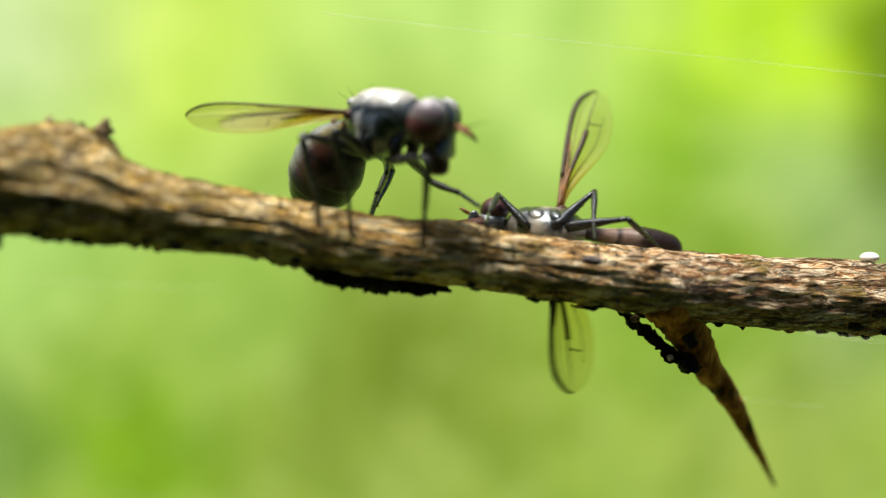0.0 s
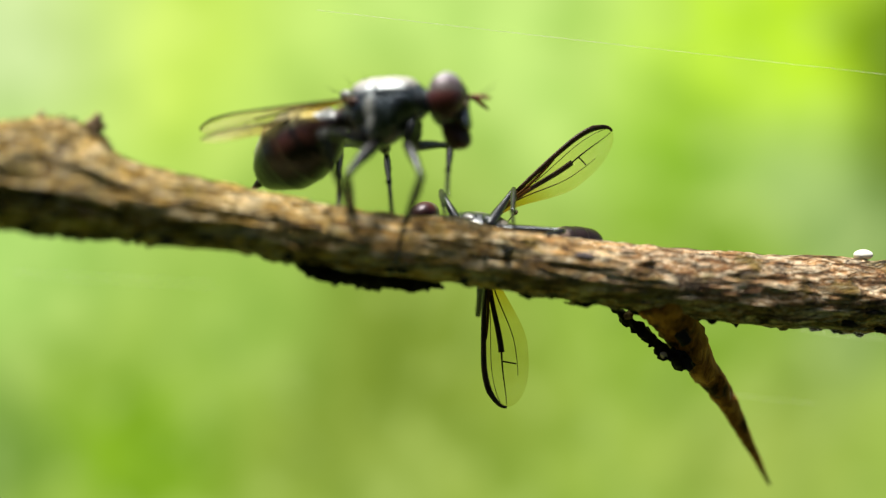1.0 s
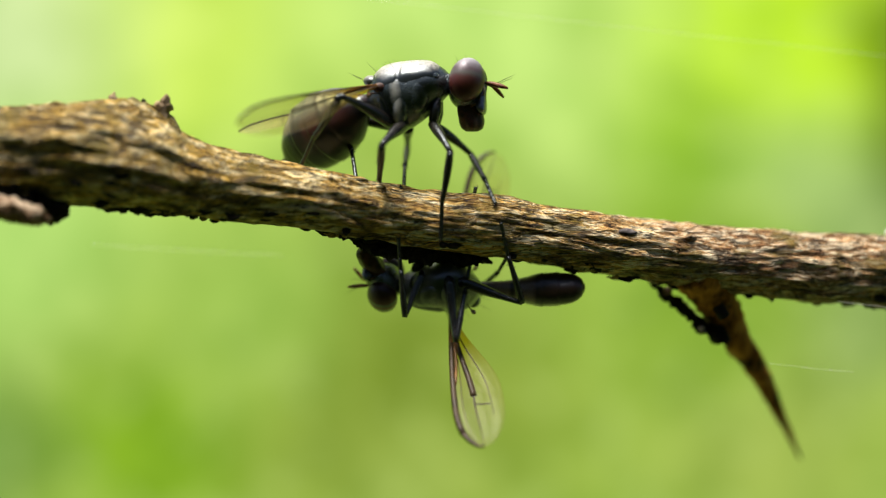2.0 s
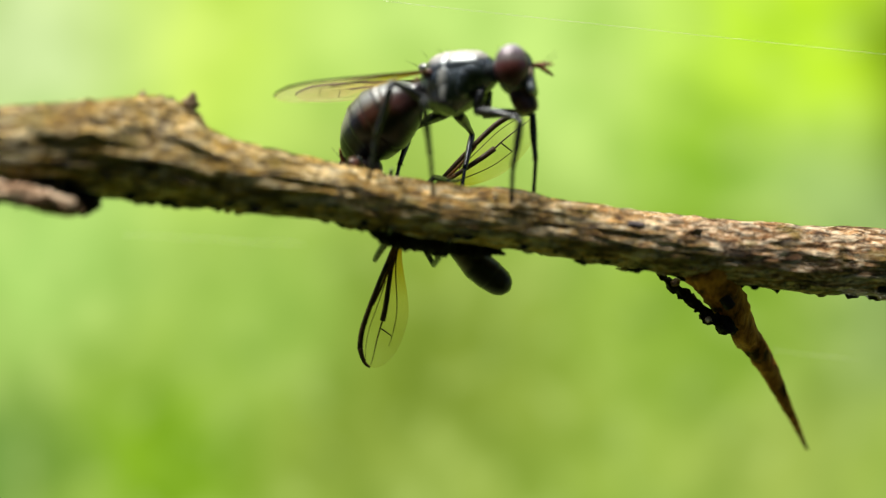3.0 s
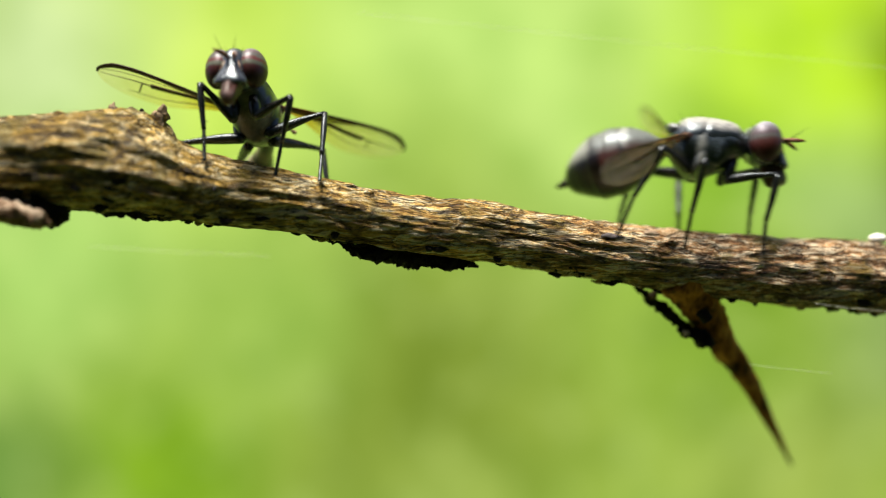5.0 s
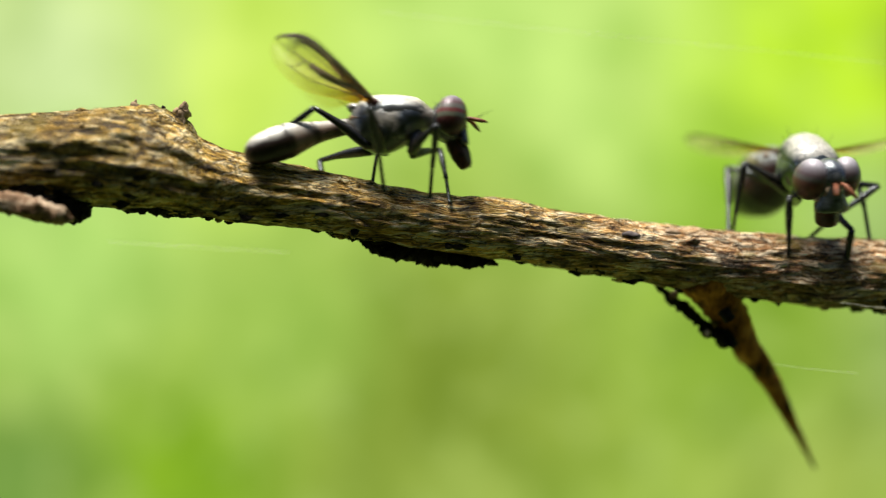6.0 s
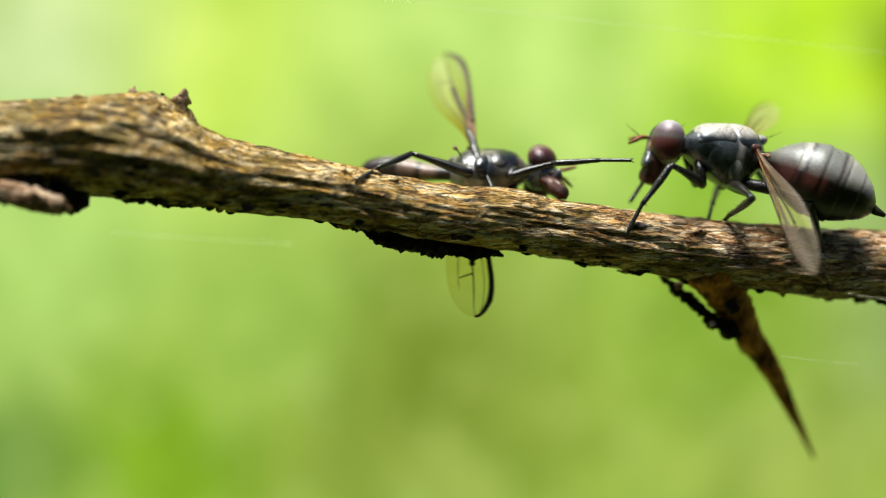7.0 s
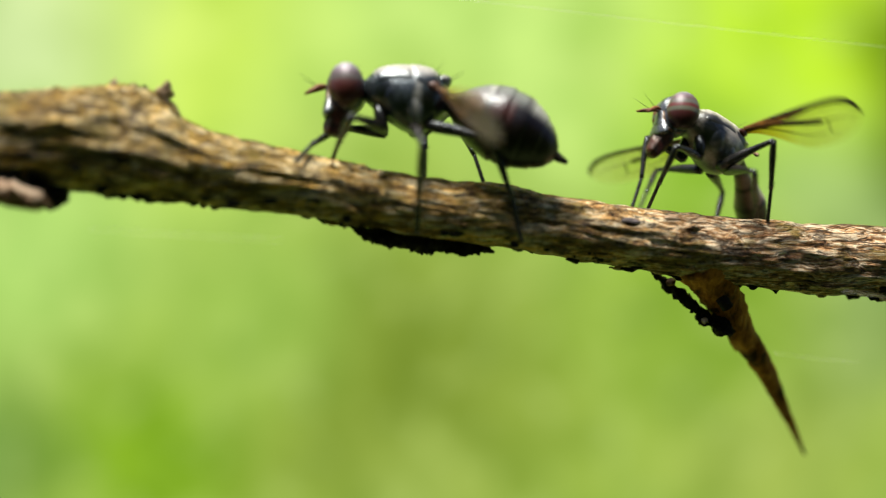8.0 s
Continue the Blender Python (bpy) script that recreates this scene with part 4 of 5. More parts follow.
FEMALE_RIGHT_WING = (
    (0, -149.74, -1.07, 76.93), (0.5, -117.08, -9.28, 72.85), (1, 174.76, -2.79, 37.83), (1.5, 154.78, 3.76, 42.07), (2, -133.8, -8.95, 89.7),
    (2.2, 169.6, -0.2, 13.7), (3.3, -150.8, -5.4, 35.4), (3.5, -174.18, 16.9, 73.66), (4, 138.81, 17.04, 61.96), (4.2, -83.2, 8.4, 17.6),
    (4.8, -122.7, -18.3, 96.9), (5.3, -144.8, -24.5, 91.3), (5.5, -132.87, -23.18, -56.87), (5.7, -118.2, -20, 91.9), (5.9, -177.6, -4.1, 59.3),
    (6, -150.83, -9.41, 60.97), (6.1, -149, 4.4, 96.9), (6.3, -128.7, 23.2, 3.4), (6.5, -133.6, 11.8, 8.9), (6.7, -128.8, 18, 10.7),
    (7, -115.9, 25.5, 7.9), (7.2, -76.8, 27.7, -9), (7.5, -130.1, 13.9, 10.7), (7.7, -115, 15, 6.3), (7.9, -108.3, 14, 2.5), (8, -109.2, 12.9, 2.4),
)
MALE_BODY = (
    (0, 4.97, 2.05, 1.42, 175.98, 2.81, 74.76), (0.2, 4.05, 1.93, 1.3, 177.38, 2.41, 76.31), (0.4, 3.57, 1.85, 1.16, 178.78, 4.83, 77.85),
    (0.5, 3.52, 1.85, 1.06, 179.47, 7.46, 78.63), (0.6, 3.39, 1.83, 1.08, 179.39, 7.5, 79.82), (0.8, 3.08, 1.77, 1.1, 179.23, 7.58, 82.22),
    (1, 2.67, 1.71, 1.1, 179.07, 7.65, 84.61), (1.2, 2.26, 1.68, 0.9, 179.44, 6.59, 87.77), (1.4, 2.29, 1.77, 0.01, 179.81, 4.86, 92.59),
    (1.5, 2.29, 1.82, -0.16, 180, 4, 95), (1.6, 1.77, 1.6, -0.62, 180.08, 3.81, 101.6), (1.8, 0.65, 1.16, -1.01, 180.24, 3.43, 114.79),
    (2, -0.46, 0.37, -1.53, 180.4, 5.71, 132.99), (2.2, -0.9, 0.31, -1.33, 180.4, 9.71, 132.99), (2.7, -1.85, 1.34, 0.09, 180, 25, 105),
    (3.3, -3.13, 0.07, 2.06, 184.42, 42.1, 94.9), (3.5, -3.57, 0.01, 2.22, 184.42, 44.1, 91.9), (4, -3.88, 0.92, 2.73, 179.63, 63.61, 90.67),
    (4.2, -4.41, 0.85, 2.76, 179.63, 61.61, 88.67), (4.7, -6.07, -0.25, 4.36, 230, 45, 40), (5.3, -6.86, -1.07, 5.46, 273.74, 18.28, -10.53),
    (5.5, -5.57, -0.89, 5.6, 315.74, 19.28, -2.53), (5.7, -5.1, -1.28, 5.33, 338.6, 10.35, -1.53), (5.9, -3.56, -1.62, 4.72, 357.46, 3.43, -2.54),
    (6, -2.33, -1.68, 4.28, 360.39, -0.04, -0.54), (6.1, -1.55, -1.57, 4.14, 359.67, -1.82, -0.68), (6.3, 0.23, -1.34, 3.87, 358.23, -3.38, -0.96),
    (6.5, 0.98, -1.25, 3.48, 358.8, -4.94, -1.23), (6.7, 1.06, 0.11, 2.91, 360.38, -3.12, -36.77), (7, 0.95, 1.12, 2.44, 361.75, -0.38, -57.59),
    (7.2, 3.07, 1.56, 2.4, 361.05, -1.03, -59.55), (7.3, 4.18, 2.03, 2.08, 360.7, 12.65, -81.03), (7.5, 6.11, 2.45, 1.59, 360, 50, -90),
    (7.7, 9.85, 2.18, 2.57, 299, 46.43, -39.86), (7.9, 10.22, 1.53, 3.21, 213, 24.87, 0.29), (8, 9.69, 1.31, 3.47, 207.49, 23.58, 0.36),
)
MALE_HEAD = (
    (0, 6.74, 4.2), (0.2, 7.59, 2.65), (0.4, 8.45, 3.6), (0.5, 8.87, 5.32), (0.6, 5.1, 5.78), (0.8, -2.46, 6.71), (1, -10.01, 7.64), (1.2, -6, 6.58),
    (1.4, -2, 5.53), (1.5, 0, 5), (1.6, 1.37, 2.18), (1.8, 4.11, -3.45), (2, 6.85, -5.75), (2.2, 6.85, -5.75), (2.7, 0, -25), (3.3, 6.91, -27.64),
    (3.5, 6.91, -27.64), (4, 5.13, -41.43), (4.2, 5.13, -41.43), (4.7, 0, -10), (5.3, 16.64, -49.17), (5.5, -9.36, -40.17), (5.7, 9.55, -25.01),
    (5.9, 14.46, -19.86), (6, 14.92, -15.28), (6.1, 11.9, -14.8), (6.3, 5.87, -13.85), (6.5, -0.16, -13.89), (6.7, 0.76, -13.42), (7, 3.63, -14.23),
    (7.2, 2.18, -4.14), (7.3, 1.45, -6.09), (7.5, 0, 0), (7.7, -0.83, -27.76), (7.9, -11.66, -23.52), (8, -14.08, -24.9),
)
MALE_ABDOMEN = (
    (0, 9.88, -9.67, 0), (0.2, 10.91, -13.7, 0), (0.4, 7.74, -19.83, 0), (0.5, 3.8, -23.4, 0), (0.6, 2.4, -24.6, 0), (0.8, -0.7, -26.8, 0),
    (1, -4, -28.6, 0), (1.2, -1.4, -21.7, 0), (1.4, -7, -24.7, 0), (1.5, -5, -25.9, 0), (1.6, -8.28, -23.16, 0), (1.8, -3.95, -19.17, 0),
    (2, 2.88, 10.21, 0), (2.2, 2.28, 10.41, 0), (2.7, 6.1, -15.6, 0), (3.3, 1.53, 3.66, 0), (3.5, -2.07, 2.96, 0), (4, -11.85, -0.02, 0),
    (4.2, -11.25, -0.62, 0), (4.7, 41.5, -35.3, 0), (5.3, 7.13, 12.61, 0), (5.5, -15.47, 12.11, 0), (5.7, -23.03, 13.99, 0), (5.9, -22.1, 11.17, 0),
    (6, 14.67, 15.47, 0), (6.1, 13.69, 15.68, 0), (6.3, 11.12, 15.92, 0), (6.5, 8.15, 18.05, 0), (6.7, -7.05, 6.72, 0), (7, -11.5, -24.28, 0),
    (7.2, -25.06, -32.77, 0), (7.3, -19.64, -65.51, 0), (7.5, 1.7, -47.9, 0), (7.7, -10.65, -36.54, 0), (7.9, 26.09, 15.11, 0), (8, 18.82, 22.59, 0),
)
MALE_LEFT_WING = (
    (0, 105.33, 41.32, 174.34), (0.2, 135.8, 17.9, 163.1), (0.4, 138.3, 3.6, 176.2), (0.5, 99.74, 25.09, -161.01), (0.6, 128.5, 1, -179.7),
    (0.8, 111.9, 6.4, 177.4), (1, 133.81, 8.01, -156.43), (1.2, 90.3, -10.1, -178.3), (1.4, 142.3, 5.1, 171.6), (1.5, 111.26, 4.19, -143.34),
    (1.6, 128.5, 6.3, 173.9), (1.8, 113.8, -4.7, -177.9), (2, 98.9, -25.3, -176.2), (2.2, 113.7, -40.9, -163.4), (2.7, 99, -1.9, -175.2),
    (3.3, 110, -13, -175.2), (3.5, 98.47, 12.53, -164.12), (4, 107.88, 20.04, -158.6), (4.2, 112.3, 1, 179.1), (4.7, 139.8, 27.9, -161.7),
    (5.3, 124.8, -6.4, 159.8), (5.5, 62.37, -32.61, 133.36), (5.7, 69.7, -35.6, 131.1), (5.9, 116.9, 63, 154.6), (6, 153.3, 37.6, 116.7),
    (6.1, 96.4, 46.8, 162.3), (6.3, 91.1, 37, 160.8), (6.5, 109.4, 33.8, 148.1), (6.7, 130, -52.7, -148.2), (7, 82.24, -58.29, 173.49),
    (7.2, 85.3, -32.7, 177.5), (7.3, 101.5, 19, -177.9), (7.5, 163.2, 37.3, 123.4), (7.7, 73.3, 18.6, -171), (7.9, 155.9, 12, 144.4),
    (8, 167.99, 36.69, 100.23),
)
MALE_RIGHT_WING = (
    (0, -94.76, -19.62, -9.05), (0.2, -48, -17.1, 14.3), (0.4, -90, -22.8, 0.3), (0.5, -65.65, -16.93, 40.2), (0.6, -72.6, -18.5, 6.8),
    (0.8, -66.3, -15.7, 8.4), (1, -100.41, -14.64, 4.66), (1.2, -70.8, -12, 5.8), (1.4, -117.7, -1.2, -0.2), (1.5, -90.15, 2.77, -10.64),
    (1.6, -84.4, 21.2, -2.5), (1.8, -87.5, 25.9, -1.1), (2, -99.32, -3.29, 11.04), (2.2, -108.9, 46.4, 13), (2.7, -101.7, 32.6, 13.4),
    (3.3, -112.8, 12.9, 5.2), (3.5, -97.8, -22.55, 45.67), (4, -111.38, 3.92, -16.47), (4.2, -125.8, -10.3, -2.7), (4.7, -32.5, 9.6, -38.9),
    (5.3, -88.4, -1, 20.1), (5.5, -127.92, 39.58, 60.59), (5.7, 162.2, 57.4, 132.3), (5.9, -77, 20.3, 15.9), (6, -108.43, 6.56, 88.83),
    (6.1, -77.3, 13.4, 22.8), (6.3, -80.5, 8.4, 26), (6.5, -99.87, 6.16, 78.52), (6.7, 163.9, 64.5, 107.9), (7, -110.66, 68.02, 2.97),
    (7.2, -143.3, 54.4, 46.2), (7.3, -119.5, 48.3, 13.1), (7.5, -100.4, 28.8, -15.3), (7.7, -161.6, 38.7, 30.9), (7.9, -69.8, -22.3, 23.2),
    (8, -72.05, -18.36, 18.88),
)
FEMALE_FEET = {
    ("fore", -1): (
        (0, 0.45, -1.65, 0.93, 0), (0.5, -0.29, -2.06, 1.04, 25.7), (1, -0.3, -1.77, 0.34, 24.14), (1.5, -0.53, -1.69, 0.34, 26.69),
        (1.8, 1.39, 0.11, 1.63, 0), (2, -0.58, -1.65, 0.24, 27.36), (2.2, -0.39, -1.61, 0.28, 0), (3.3, 1.16, -1.52, 0.98, 0),
        (3.5, 0.45, -1.67, 1.02, 12.74), (4, 3.95, -0.5, 1.24, 41.73), (4.2, 4.97, -0.53, 1.02, 0), (5.3, 16.74, 1.67, 0.29, 0),
        (5.5, 15.76, 0.25, -1.3, 37.02), (5.7, 15.55, 0.38, -1.21, 0), (6, 12.06, 0.12, -1.13, 8.19), (6.3, 10.61, 0.37, 0.48, 0),
        (6.5, 5.54, 1.95, 3.18, 39.51), (6.8, 4.97, 0.6, 1.97, 0), (7, 6.17, 1.06, 1.53, 0), (7.5, 0.6, -0.27, 1.85, 8.89), (7.7, -2.04, -0.41, 1.99, 0),
        (8, -5.25, -2.65, 2.45, 32.46),
    ),
    ("fore", 1): (
        (0, 2.34, -1.45, 2.38, -112.56), (0.5, 3.2, 0.12, 1.92, -29.17), (1, 1.47, -1.7, 2.56, -51.08), (1.5, 2.22, -1.44, 1.39, -47.44),
        (1.8, -0.08, -1.55, 0.22, 0), (2, 1.46, -1.5, 1.54, -70.64), (2.2, 2.63, -0.31, 1.57, 0), (3.3, 2.7, -0.33, 1.55, 0),
        (3.5, 2.28, -0.6, 1.63, 14.37), (4, 6.26, -0.07, 0.88, -1.84), (4.2, 7.07, 0.89, 0.8, 0), (5.3, 17.68, 1.81, 0.23, 0),
        (5.5, 18.2, 2.38, 0.55, 20.54), (6, 14.39, 1.2, -1.87, 4.05), (6.3, 9.05, -0.38, -0.77, 0), (6.5, 5.78, -0.7, -0.18, 19.35),
        (7, 5.55, -0.98, 0.19, -16.03), (7.2, 6.02, -0.16, 2.53, 0), (7.5, 2.75, -1.3, 0.2, -37.14), (7.7, -1.22, -1.59, 1.61, 0),
        (8, -4.35, -0.6, 2.5, -54.96),
    ),
    ("mid", -1): (
        (0, -1.66, -1.78, 1.48, 0), (0.5, -2.37, -1.97, 1.24, 0), (1, -1.56, -0.12, 1.25, -38.23), (1.5, -2.21, -0.39, 1.43, -30.38),
        (2, -2.67, -0.05, 1.53, -36.35), (2.2, -2.31, -1.82, 1.63, 0), (3.3, -0.34, -1.35, 1.63, 0), (3.5, -2.58, 0.24, 1.88, -56.04),
        (4, 0.97, 0.21, 0.39, 13.4), (4.2, 0.82, -1.59, 0.91, 0), (5.3, 13.08, 0.11, -1.15, 0), (5.5, 13.21, 0.16, -1.23, 25.32),
        (5.7, 11.76, -0.12, -0.79, 0), (6, 10.44, 1.86, -0.02, -0.52), (6.3, 10.29, 1.36, 0.49, 0), (6.5, 10.12, 1.11, 0.65, 43.86),
        (7, 9.03, 0.59, 0.7, 60.08), (7.2, 8.98, 0.57, 0.72, 0), (7.5, 5.85, 0.12, 1.08, 0), (7.7, 2.56, -0.35, 1.58, 0), (8, -1.02, -0.85, 2.02, -0),
    ),
    ("mid", 1): (
        (0, -1.31, -0.84, 2.05, -93.28), (0.5, 0.42, -1.01, 1.94, -50.93), (1, -0.33, -0.79, 2.08, -19.37), (1.5, -1.91, -0.96, 2.17, 0),
        (2, -1.75, -0.7, 2.16, 19.27), (2.2, -0.73, -0.77, 1.95, 0), (3.5, -0.04, 0.12, 2.02, -16.82), (4, 1.46, -0.32, 1.72, -69.75),
        (4.2, 1.41, 0.11, 1.63, 0), (5.3, 13.04, 1.77, 0.35, 0), (5.5, 13.22, 1.79, 0.34, 0), (6, 15.68, 1.35, 0.32, -40.15),
        (6.3, 11.89, -0.05, -0.97, 0), (6.5, 10.4, -0.04, -1.25, -23.11), (6.8, 9.71, -0.27, -0.94, 0), (7, 9.48, 1.21, 0.48, -36.8),
        (7.2, 7.49, -0.36, -1.01, 0), (7.5, 5.89, 0.04, 1.12, 0), (7.7, 1.87, -1.43, 0.86, 0), (8, -1.28, -1.47, 0.19, -1.86),
    ),
    ("hind", -1): (
        (0, -2.62, -2.02, 1.07, 0), (0.5, -2.37, -1.97, 1.03, 0), (1, -1.4, -1.82, 1.25, 0), (1.5, -5.1, -0.81, 2.87, -17.67),
        (2, -5.55, -0.58, 2.67, -2.3), (2.2, -4.83, -1.34, 2.68, 0), (3.3, -3.89, -1.24, 2.48, 0), (3.5, -4.66, -2.63, 2.35, 106.04),
        (4.2, -2.1, -1.54, 1.88, 0), (5.3, 7.15, -0.66, 0.08, 0), (5.5, 7.59, -0.25, 0.32, 80.71), (6, 10.28, 1.33, 0.67, 35.54),
        (6.5, 12.64, 1.09, 0.52, 0), (7, 12.8, 1.73, 0.36, 0), (7.5, 9.04, 0.57, 0.71, 0), (8, 1.35, 0.1, 1.63, 0),
    ),
    ("hind", 1): (
        (0.5, -1.94, -0.88, 2.17, 0), (1, -2.12, -0.9, 2.16, -0), (1.5, -3.56, -1.14, 2.41, 0), (2, -3.35, -1.16, 2.38, 0), (2.2, -3.01, -1.08, 2.28, 0),
        (3.5, -3.26, -1.5, 2.36, 0.32), (4.2, -3.24, -0.15, 3.67, 0), (5.3, 9.63, 0.68, 0.66, 0), (5.5, 9.47, 0.66, 0.68, 0), (6, 13.14, 1.78, 0.34, 0),
        (6.3, 14.1, 0.35, -0.14, 0), (6.5, 15.72, 0.68, -0.2, 15.85), (7, 13.54, 0.49, -1.64, -6.7), (7.2, 13.49, 0.28, -1.41, 0),
        (7.5, 9.37, -0.11, -1.39, 14.76), (7.7, 5.47, -0.84, -0.47, 0), (8, 2.45, -1.26, -0.16, -22.44),
    ),
}
MALE_FEET = {
    ("fore", -1): (
        (2, -2.44, -1.98, 1.33, 53.65), (3.6, -6.45, -0.99, 2.82, 0), (3.9, -7.62, -0.17, 4.55, 0), (4, -7.35, -2.71, 4.81, 7.32),
        (4.2, -6.11, -1.55, 2.88, 0), (5.3, -7.74, -3.18, 9.08, 0), (5.4, -5.88, -2.37, 2.57, -12.13), (5.5, -5.88, -2.37, 2.57, -12.13),
        (5.7, -3.08, -1.89, 1.86, 0), (6, -1.02, -1.58, 1.8, 35.62), (6.3, 1.4, -1, 1.58, 0), (6.5, 4.44, -0.44, 3.08, -17.96),
        (6.7, 4.53, 0.53, 2.63, 0), (7, 5.89, -0.96, 2.8, 50.62), (7.2, 5.76, 0.61, 3.02, 0), (7.9, 6.65, 0.24, 0.97, 0), (8, 6.64, 0.23, 0.97, 0),
    ),
    ("fore", 1): (
        (0, 2.39, -1.17, 1.21, -20.06), (1, 0.5, -0.88, 1.79, -27.63), (4, -3.65, -1.36, 2.36, -0.97), (5.3, -3.78, -1.58, 2.36, 0),
        (5.5, -3.77, -1.58, 2.41, 28.39), (5.7, -2.18, -0.99, 2.12, 0), (6, -0.27, -1.83, 1.61, -43.24), (6.5, 3.32, -1.64, 0.91, -37.82),
        (7, 3.33, 0.38, 1.33, 0), (7.9, 7.15, 0.3, 0.9, 0), (8, 7.15, 0.89, 0.9, -32.68),
    ),
    ("mid", -1): (
        (0.5, 3.32, -1.01, -0.39, -1.63), (1, 2.77, -1.36, 0.61, 5.75), (1.5, 1.74, -0.86, -0.67, -8.58), (2, 0.68, -0.19, -0.56, -32.26),
        (5.3, -8.52, -1.19, 3.39, 0), (5.5, -8.2, -2.2, 3.52, 34.93), (5.7, -4.64, -2.01, 2.34, 0), (6, -2.48, -2.33, 1.94, 9.23),
        (6.3, 0.39, -1.16, 1.65, 0), (6.5, 0.96, -1.65, 1.64, 25.76), (7, 1.06, -0.16, 1.71, -39.31), (7.2, 1.04, -1.18, 1.52, 0),
        (7.9, 8.22, 1.05, 0.66, 0), (8, 6.96, 1.24, 0.99, 23.4),
    ),
    ("mid", 1): (
        (0, 6.25, -0.44, 0.97, -21.41), (0.5, 4.83, -0.68, 1.23, -16.22), (1, 3.71, -0.6, 1.36, -15.58), (1.5, 3.12, -0.93, 1.22, -6.66),
        (3.5, -2.5, -1.92, 1.54, 13.5), (4, -3.21, -1.96, 1.86, 7.33), (5.3, -5.37, -0.85, 2.65, 0), (5.5, -4.28, -0.93, 2.66, -16.9),
        (6, -3.16, -1.15, 2.32, 0), (6.5, 0.55, -0.7, 1.8, -0.83), (7.9, 11.8, 0.98, 0.54, 0), (8, 11.58, 0.61, 0.54, 19.15),
    ),
    ("hind", -1): (
        (1, 3.27, -1.23, 0.74, 1.04), (1.5, 4.86, -0.99, -0.97, -12.27), (2, 1.52, -1.54, 0.76, -24.8), (4, -3.42, -2.04, 1.84, 9.55),
        (5.3, -7.55, -1.71, 3.21, 0), (5.5, -7.44, -2.39, 3.1, 38.12), (6, -7.4, -1.71, 3.2, -12.92), (6.3, -5.11, -1.94, 2.53, 0),
        (6.5, -3.75, -1.98, 2.01, -10.51), (7, -3.84, -2.12, 1.93, 3.11), (7.2, -0.3, -1.37, 1.62, 0),
    ),
    ("hind", 1): (
        (0, 9.41, 1.75, 0.57, 121.83), (0.5, 7.99, 1.79, 0.63, 131.55), (1, 3.21, -1.27, 0.59, -5.63), (1.5, 4.86, 0.59, 1.11, 0),
        (2, 2.07, -0.74, -0.54, 0), (5.3, -4.62, -1.34, 2.65, 0), (5.5, -4.75, -1.39, 2.8, 0), (6, -4.37, -1.7, 0.52, 12.66),
        (6.5, -0.56, -1.45, 0.09, 2.52), (7.9, 12.29, 1.03, 0.52, 0), (8, 11.34, 1.26, 0.56, 91),
    ),
}
# -- end of rows --
STEPS = [i / 10 for i in range(81)]


def turned(yaw, pitch, roll):
    return Matrix.Rotation(radians(yaw), 3, "Z") @ Matrix.Rotation(radians(-pitch), 3, "Y") @ Matrix.Rotation(radians(roll), 3, "X")


def glide(rows, t, make):
    """The pose between rows at t: places by a smooth curve, turns by the shortest way."""
    i = 0
    while i < len(rows) - 2 and t > rows[i + 1][0]:
        i += 1
    a, b = rows[i], rows[i + 1]
    u = min(max((t - a[0]) / (b[0] - a[0]), 0.0), 1.0)
    u = u if b[0] - a[0] < 0.25 else u * u * (3 - 2 * u) * 0.5 + u * 0.5
    qa, qb = make(a).to_quaternion(), make(b).to_quaternion()
    return qa.slerp(qb, u), u, a, b


def placed(rows, t):
    """Where a foot is set down or held at t, or None where it finds its own hold."""
    for a, b in zip(rows, rows[1:]):
        if a[0] <= t <= b[0] and b[0] - a[0] < 0.75:
            u = (t - a[0]) / (b[0] - a[0])
            u = u * u * (3 - 2 * u)
            return Vector(a[1:4]).lerp(Vector(b[1:4]), u)
    return None


def knee_turn(rows, t):
    """By how many degrees a knee is swung round the line from hip to foot at t; it fades out away from the rows."""
    out = 0.0
    for r in rows:
        out += r[4] * max(0.0, 1 - abs(t - r[0]) / 0.5)
    return out


def bark_at(p):
    """The place on the bark that lies nearest to p (millimetres)."""
    x = p.x
    for _ in range(4):
        c, r = twig_axis(x)
        d = p - c
        x += d.dot(Vector((1, 0.14, 0))) / 1.020 * 0.8
    c, r = twig_axis(x)
    d = p - c
    d -= Vector((1, 0.14, 0)) * d.dot(Vector((1, 0.14, 0))) / 1.020
    return c + d.normalized() * (r + 0.05)


def bones(hip, knee, foot, up):
    """Two poses in the body's space: thigh from hip to knee, shin from knee to foot."""
    out = []
    for a, b in ((hip, knee), (knee, foot)):
        x = (b - a).normalized()
        y = up.cross(x)
        y = y.normalized() if y.length > 1e-4 else x.orthogonal().normalized()
        m = Matrix((x, y, x.cross(y))).transposed().to_4x4()
        m.translation = a * MM
        out.append(m)
    return out


def bend(hip, foot, a, b, out, swing):
    """The knee of a leg with its segments a and b, pushed out to one side; also where the foot gets to."""
    d = foot - hip
    n = min(max(d.length, abs(a - b) + 0.05), a + b - 0.02)
    d.normalize()
    foot = hip + d * n
    along = (a * a - b * b + n * n) / (2 * n)
    high = math.sqrt(max(a * a - along * along, 0.0))
    side = (out - d * out.dot(d)).normalized()
    side = side * math.cos(swing) + d.cross(side) * math.sin(swing)
    return hip + d * along + side * high, foot


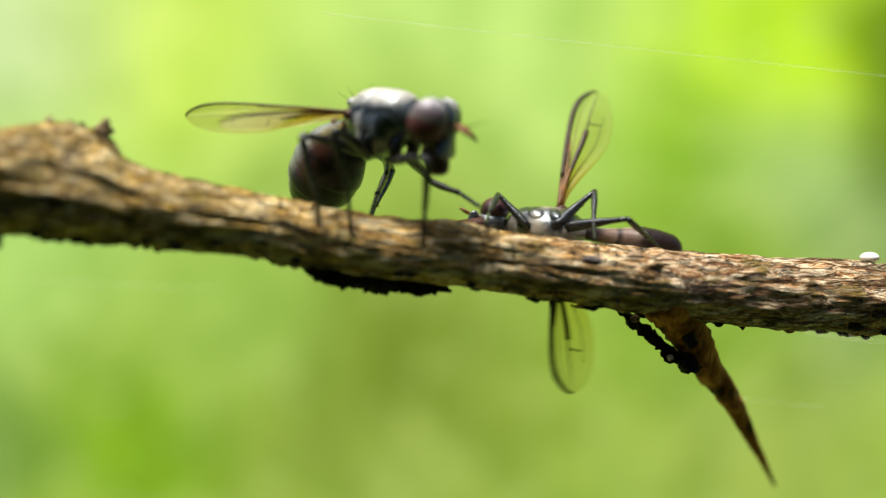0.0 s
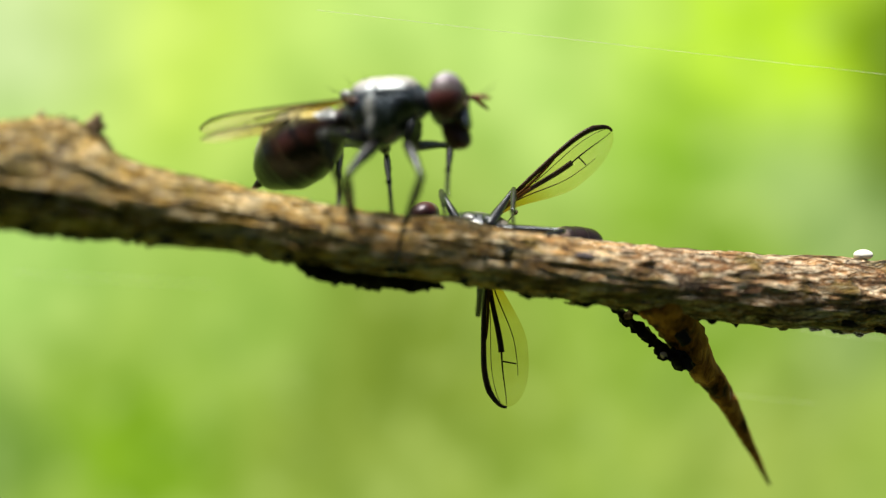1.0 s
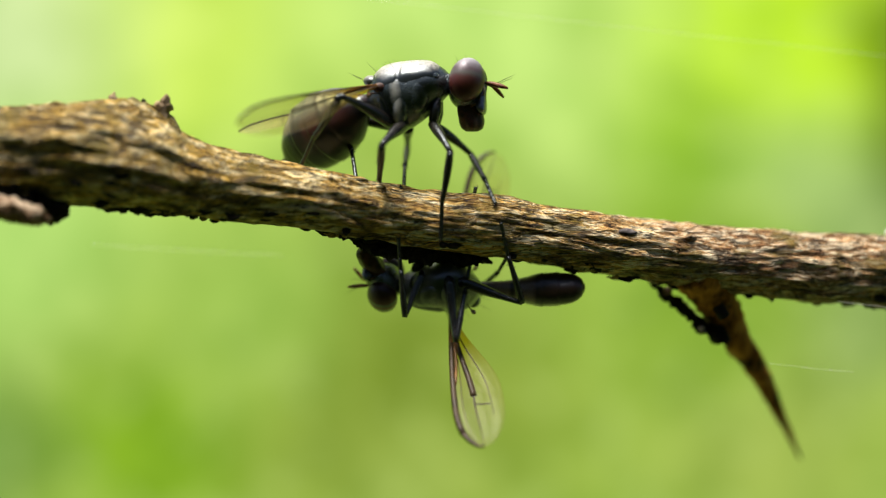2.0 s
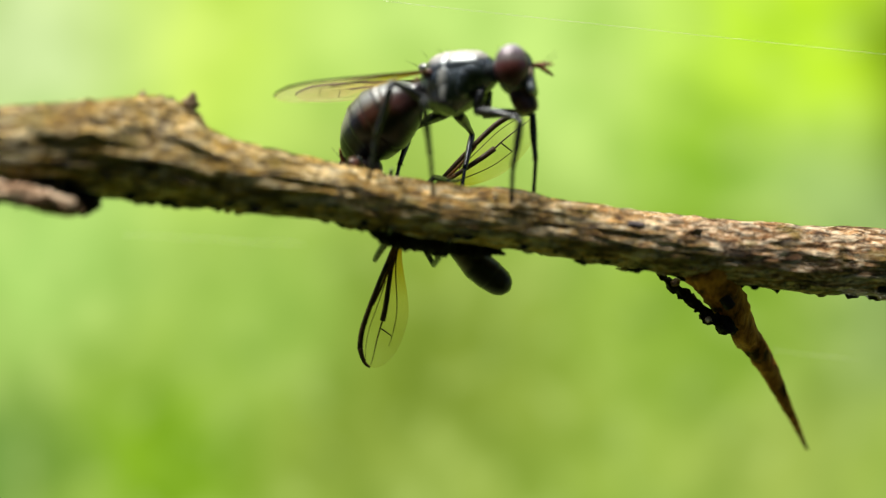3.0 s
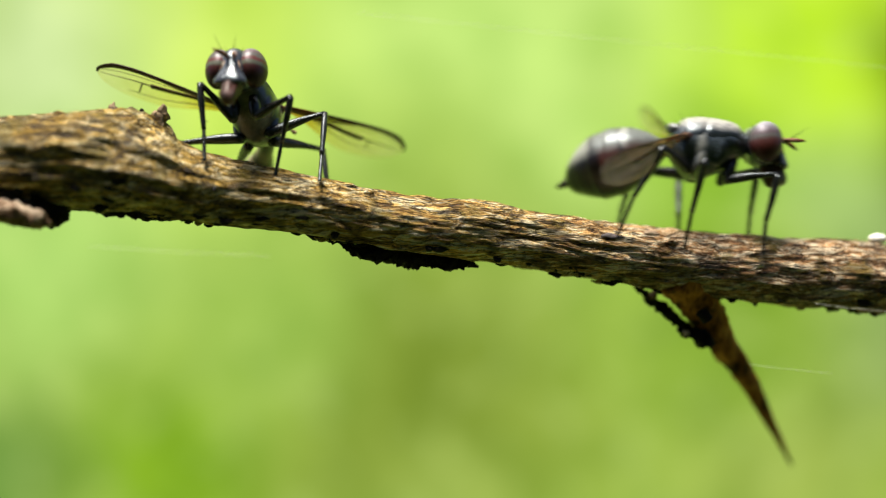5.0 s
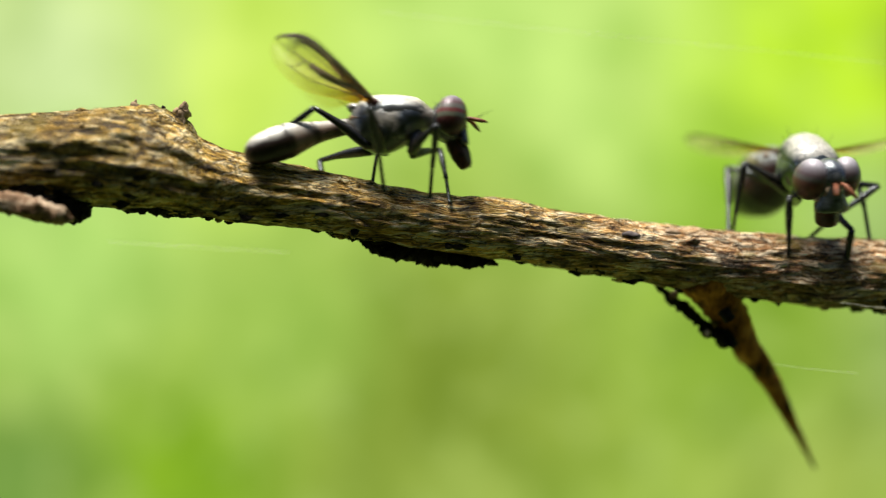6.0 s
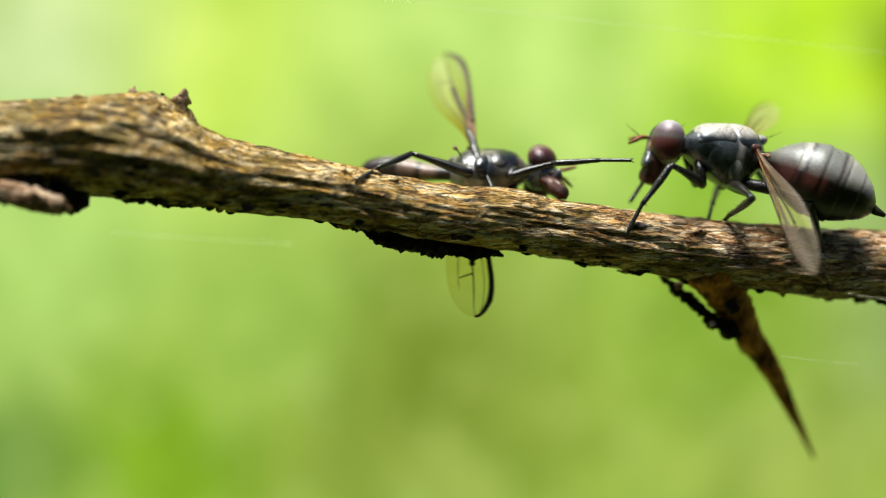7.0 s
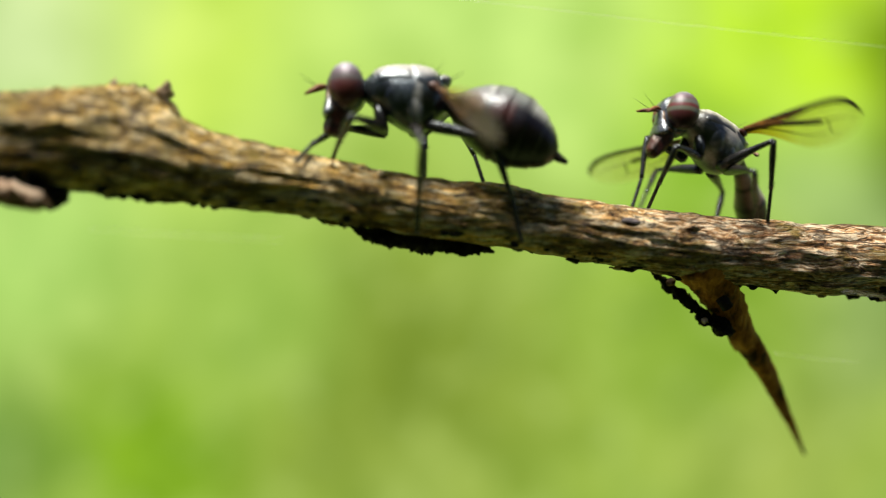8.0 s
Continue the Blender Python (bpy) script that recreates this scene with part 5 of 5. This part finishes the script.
def move_fly(size, feet, parts, body, head_rows, abdomen_rows, wings):
    place, sex = {}, parts["sex"]
    long = Vector((THORAX_LONG[sex], 1, 1))
    for t in STEPS:
        q, u, a, b = glide(body, t, lambda r: turned(*r[4:7]))
        place[t] = (Vector(spline([(r[0], *r[1:4]) for r in body], t)), q)
    walk(parts["root"], [(t, Matrix.LocRotScale(place[t][0] * MM, place[t][1], None)) for t in STEPS])
    walk(parts["head"], [(r[0], Matrix.LocRotScale(NECK * long * MM, turned(r[1], r[2], 0).to_quaternion(), None)) for r in head_rows])
    walk(parts["abdomen"], [(r[0], Matrix.LocRotScale(WAIST * long * MM, turned(r[1], r[2], r[3]).to_quaternion(), None)) for r in abdomen_rows])
    for s, rows in wings.items():
        out = []
        for t in STEPS:
            q, *_ = glide(rows, t, lambda r: turned(r[1], r[2], r[3]))
            out.append((t, Matrix.LocRotScale(Vector(WING_ROOT[sex]) * Vector((1, s, 1)) * MM, q, None)))
        walk(parts["wing", s], out)
    for name in HIPS:
        for s in (1, -1):
            hx, hy, hz = HIPS[name]
            hip = Vector((hx, hy * s, hz)) * long
            a, b, c = REACH[sex][name]
            b += c * 0.98
            held, rows_thigh, rows_shin = None, [], []
            for t in STEPS:
                p, q = place[t]
                fx, fy = STANCE[name]
                want = bark_at(p + q @ Vector((fx, fy * s, -3.4)) * size)
                raised = placed(feet.get((name, s), ()), t)
                if held is None:
                    held = want
                far = (p + q @ hip * size - held).length / size
                off = (held - want).length
                if raised is not None:
                    goal = held = raised
                else:
                    if off > 1.3 or far > a + b - 0.25:
                        held = held.lerp(want, 0.75)
                        held = bark_at(held)
                    goal = held
                foot = q.inverted() @ (goal - p) / size
                out = Vector({"fore": (0.9, 0.3 * s, 1.0), "mid": (0.0, 0.8 * s, 1.0), "hind": (-0.2, 0.4 * s, 1.4) if size < 1 else (-0.3, 0.9 * s, 0.7)}[name])
                knee, foot = bend(hip, foot, a, b, out, radians(knee_turn(feet.get((name, s), ()), t)))
                m1, m2 = bones(hip, knee, foot, Vector((0, 0, 1)))
                rows_thigh.append((t, m1))
                rows_shin.append((t, m2))
            walk(parts[name, s][0], rows_thigh)
            walk(parts[name, s][1], rows_shin)


def motions():
    move_fly(1.0, FEMALE_FEET, FEMALE, FEMALE_BODY, FEMALE_HEAD, FEMALE_ABDOMEN, {1: FEMALE_LEFT_WING, -1: FEMALE_RIGHT_WING})
    move_fly(MALE_SIZE, MALE_FEET, MALE, MALE_BODY, MALE_HEAD, MALE_ABDOMEN, {1: MALE_LEFT_WING, -1: MALE_RIGHT_WING})


motions()
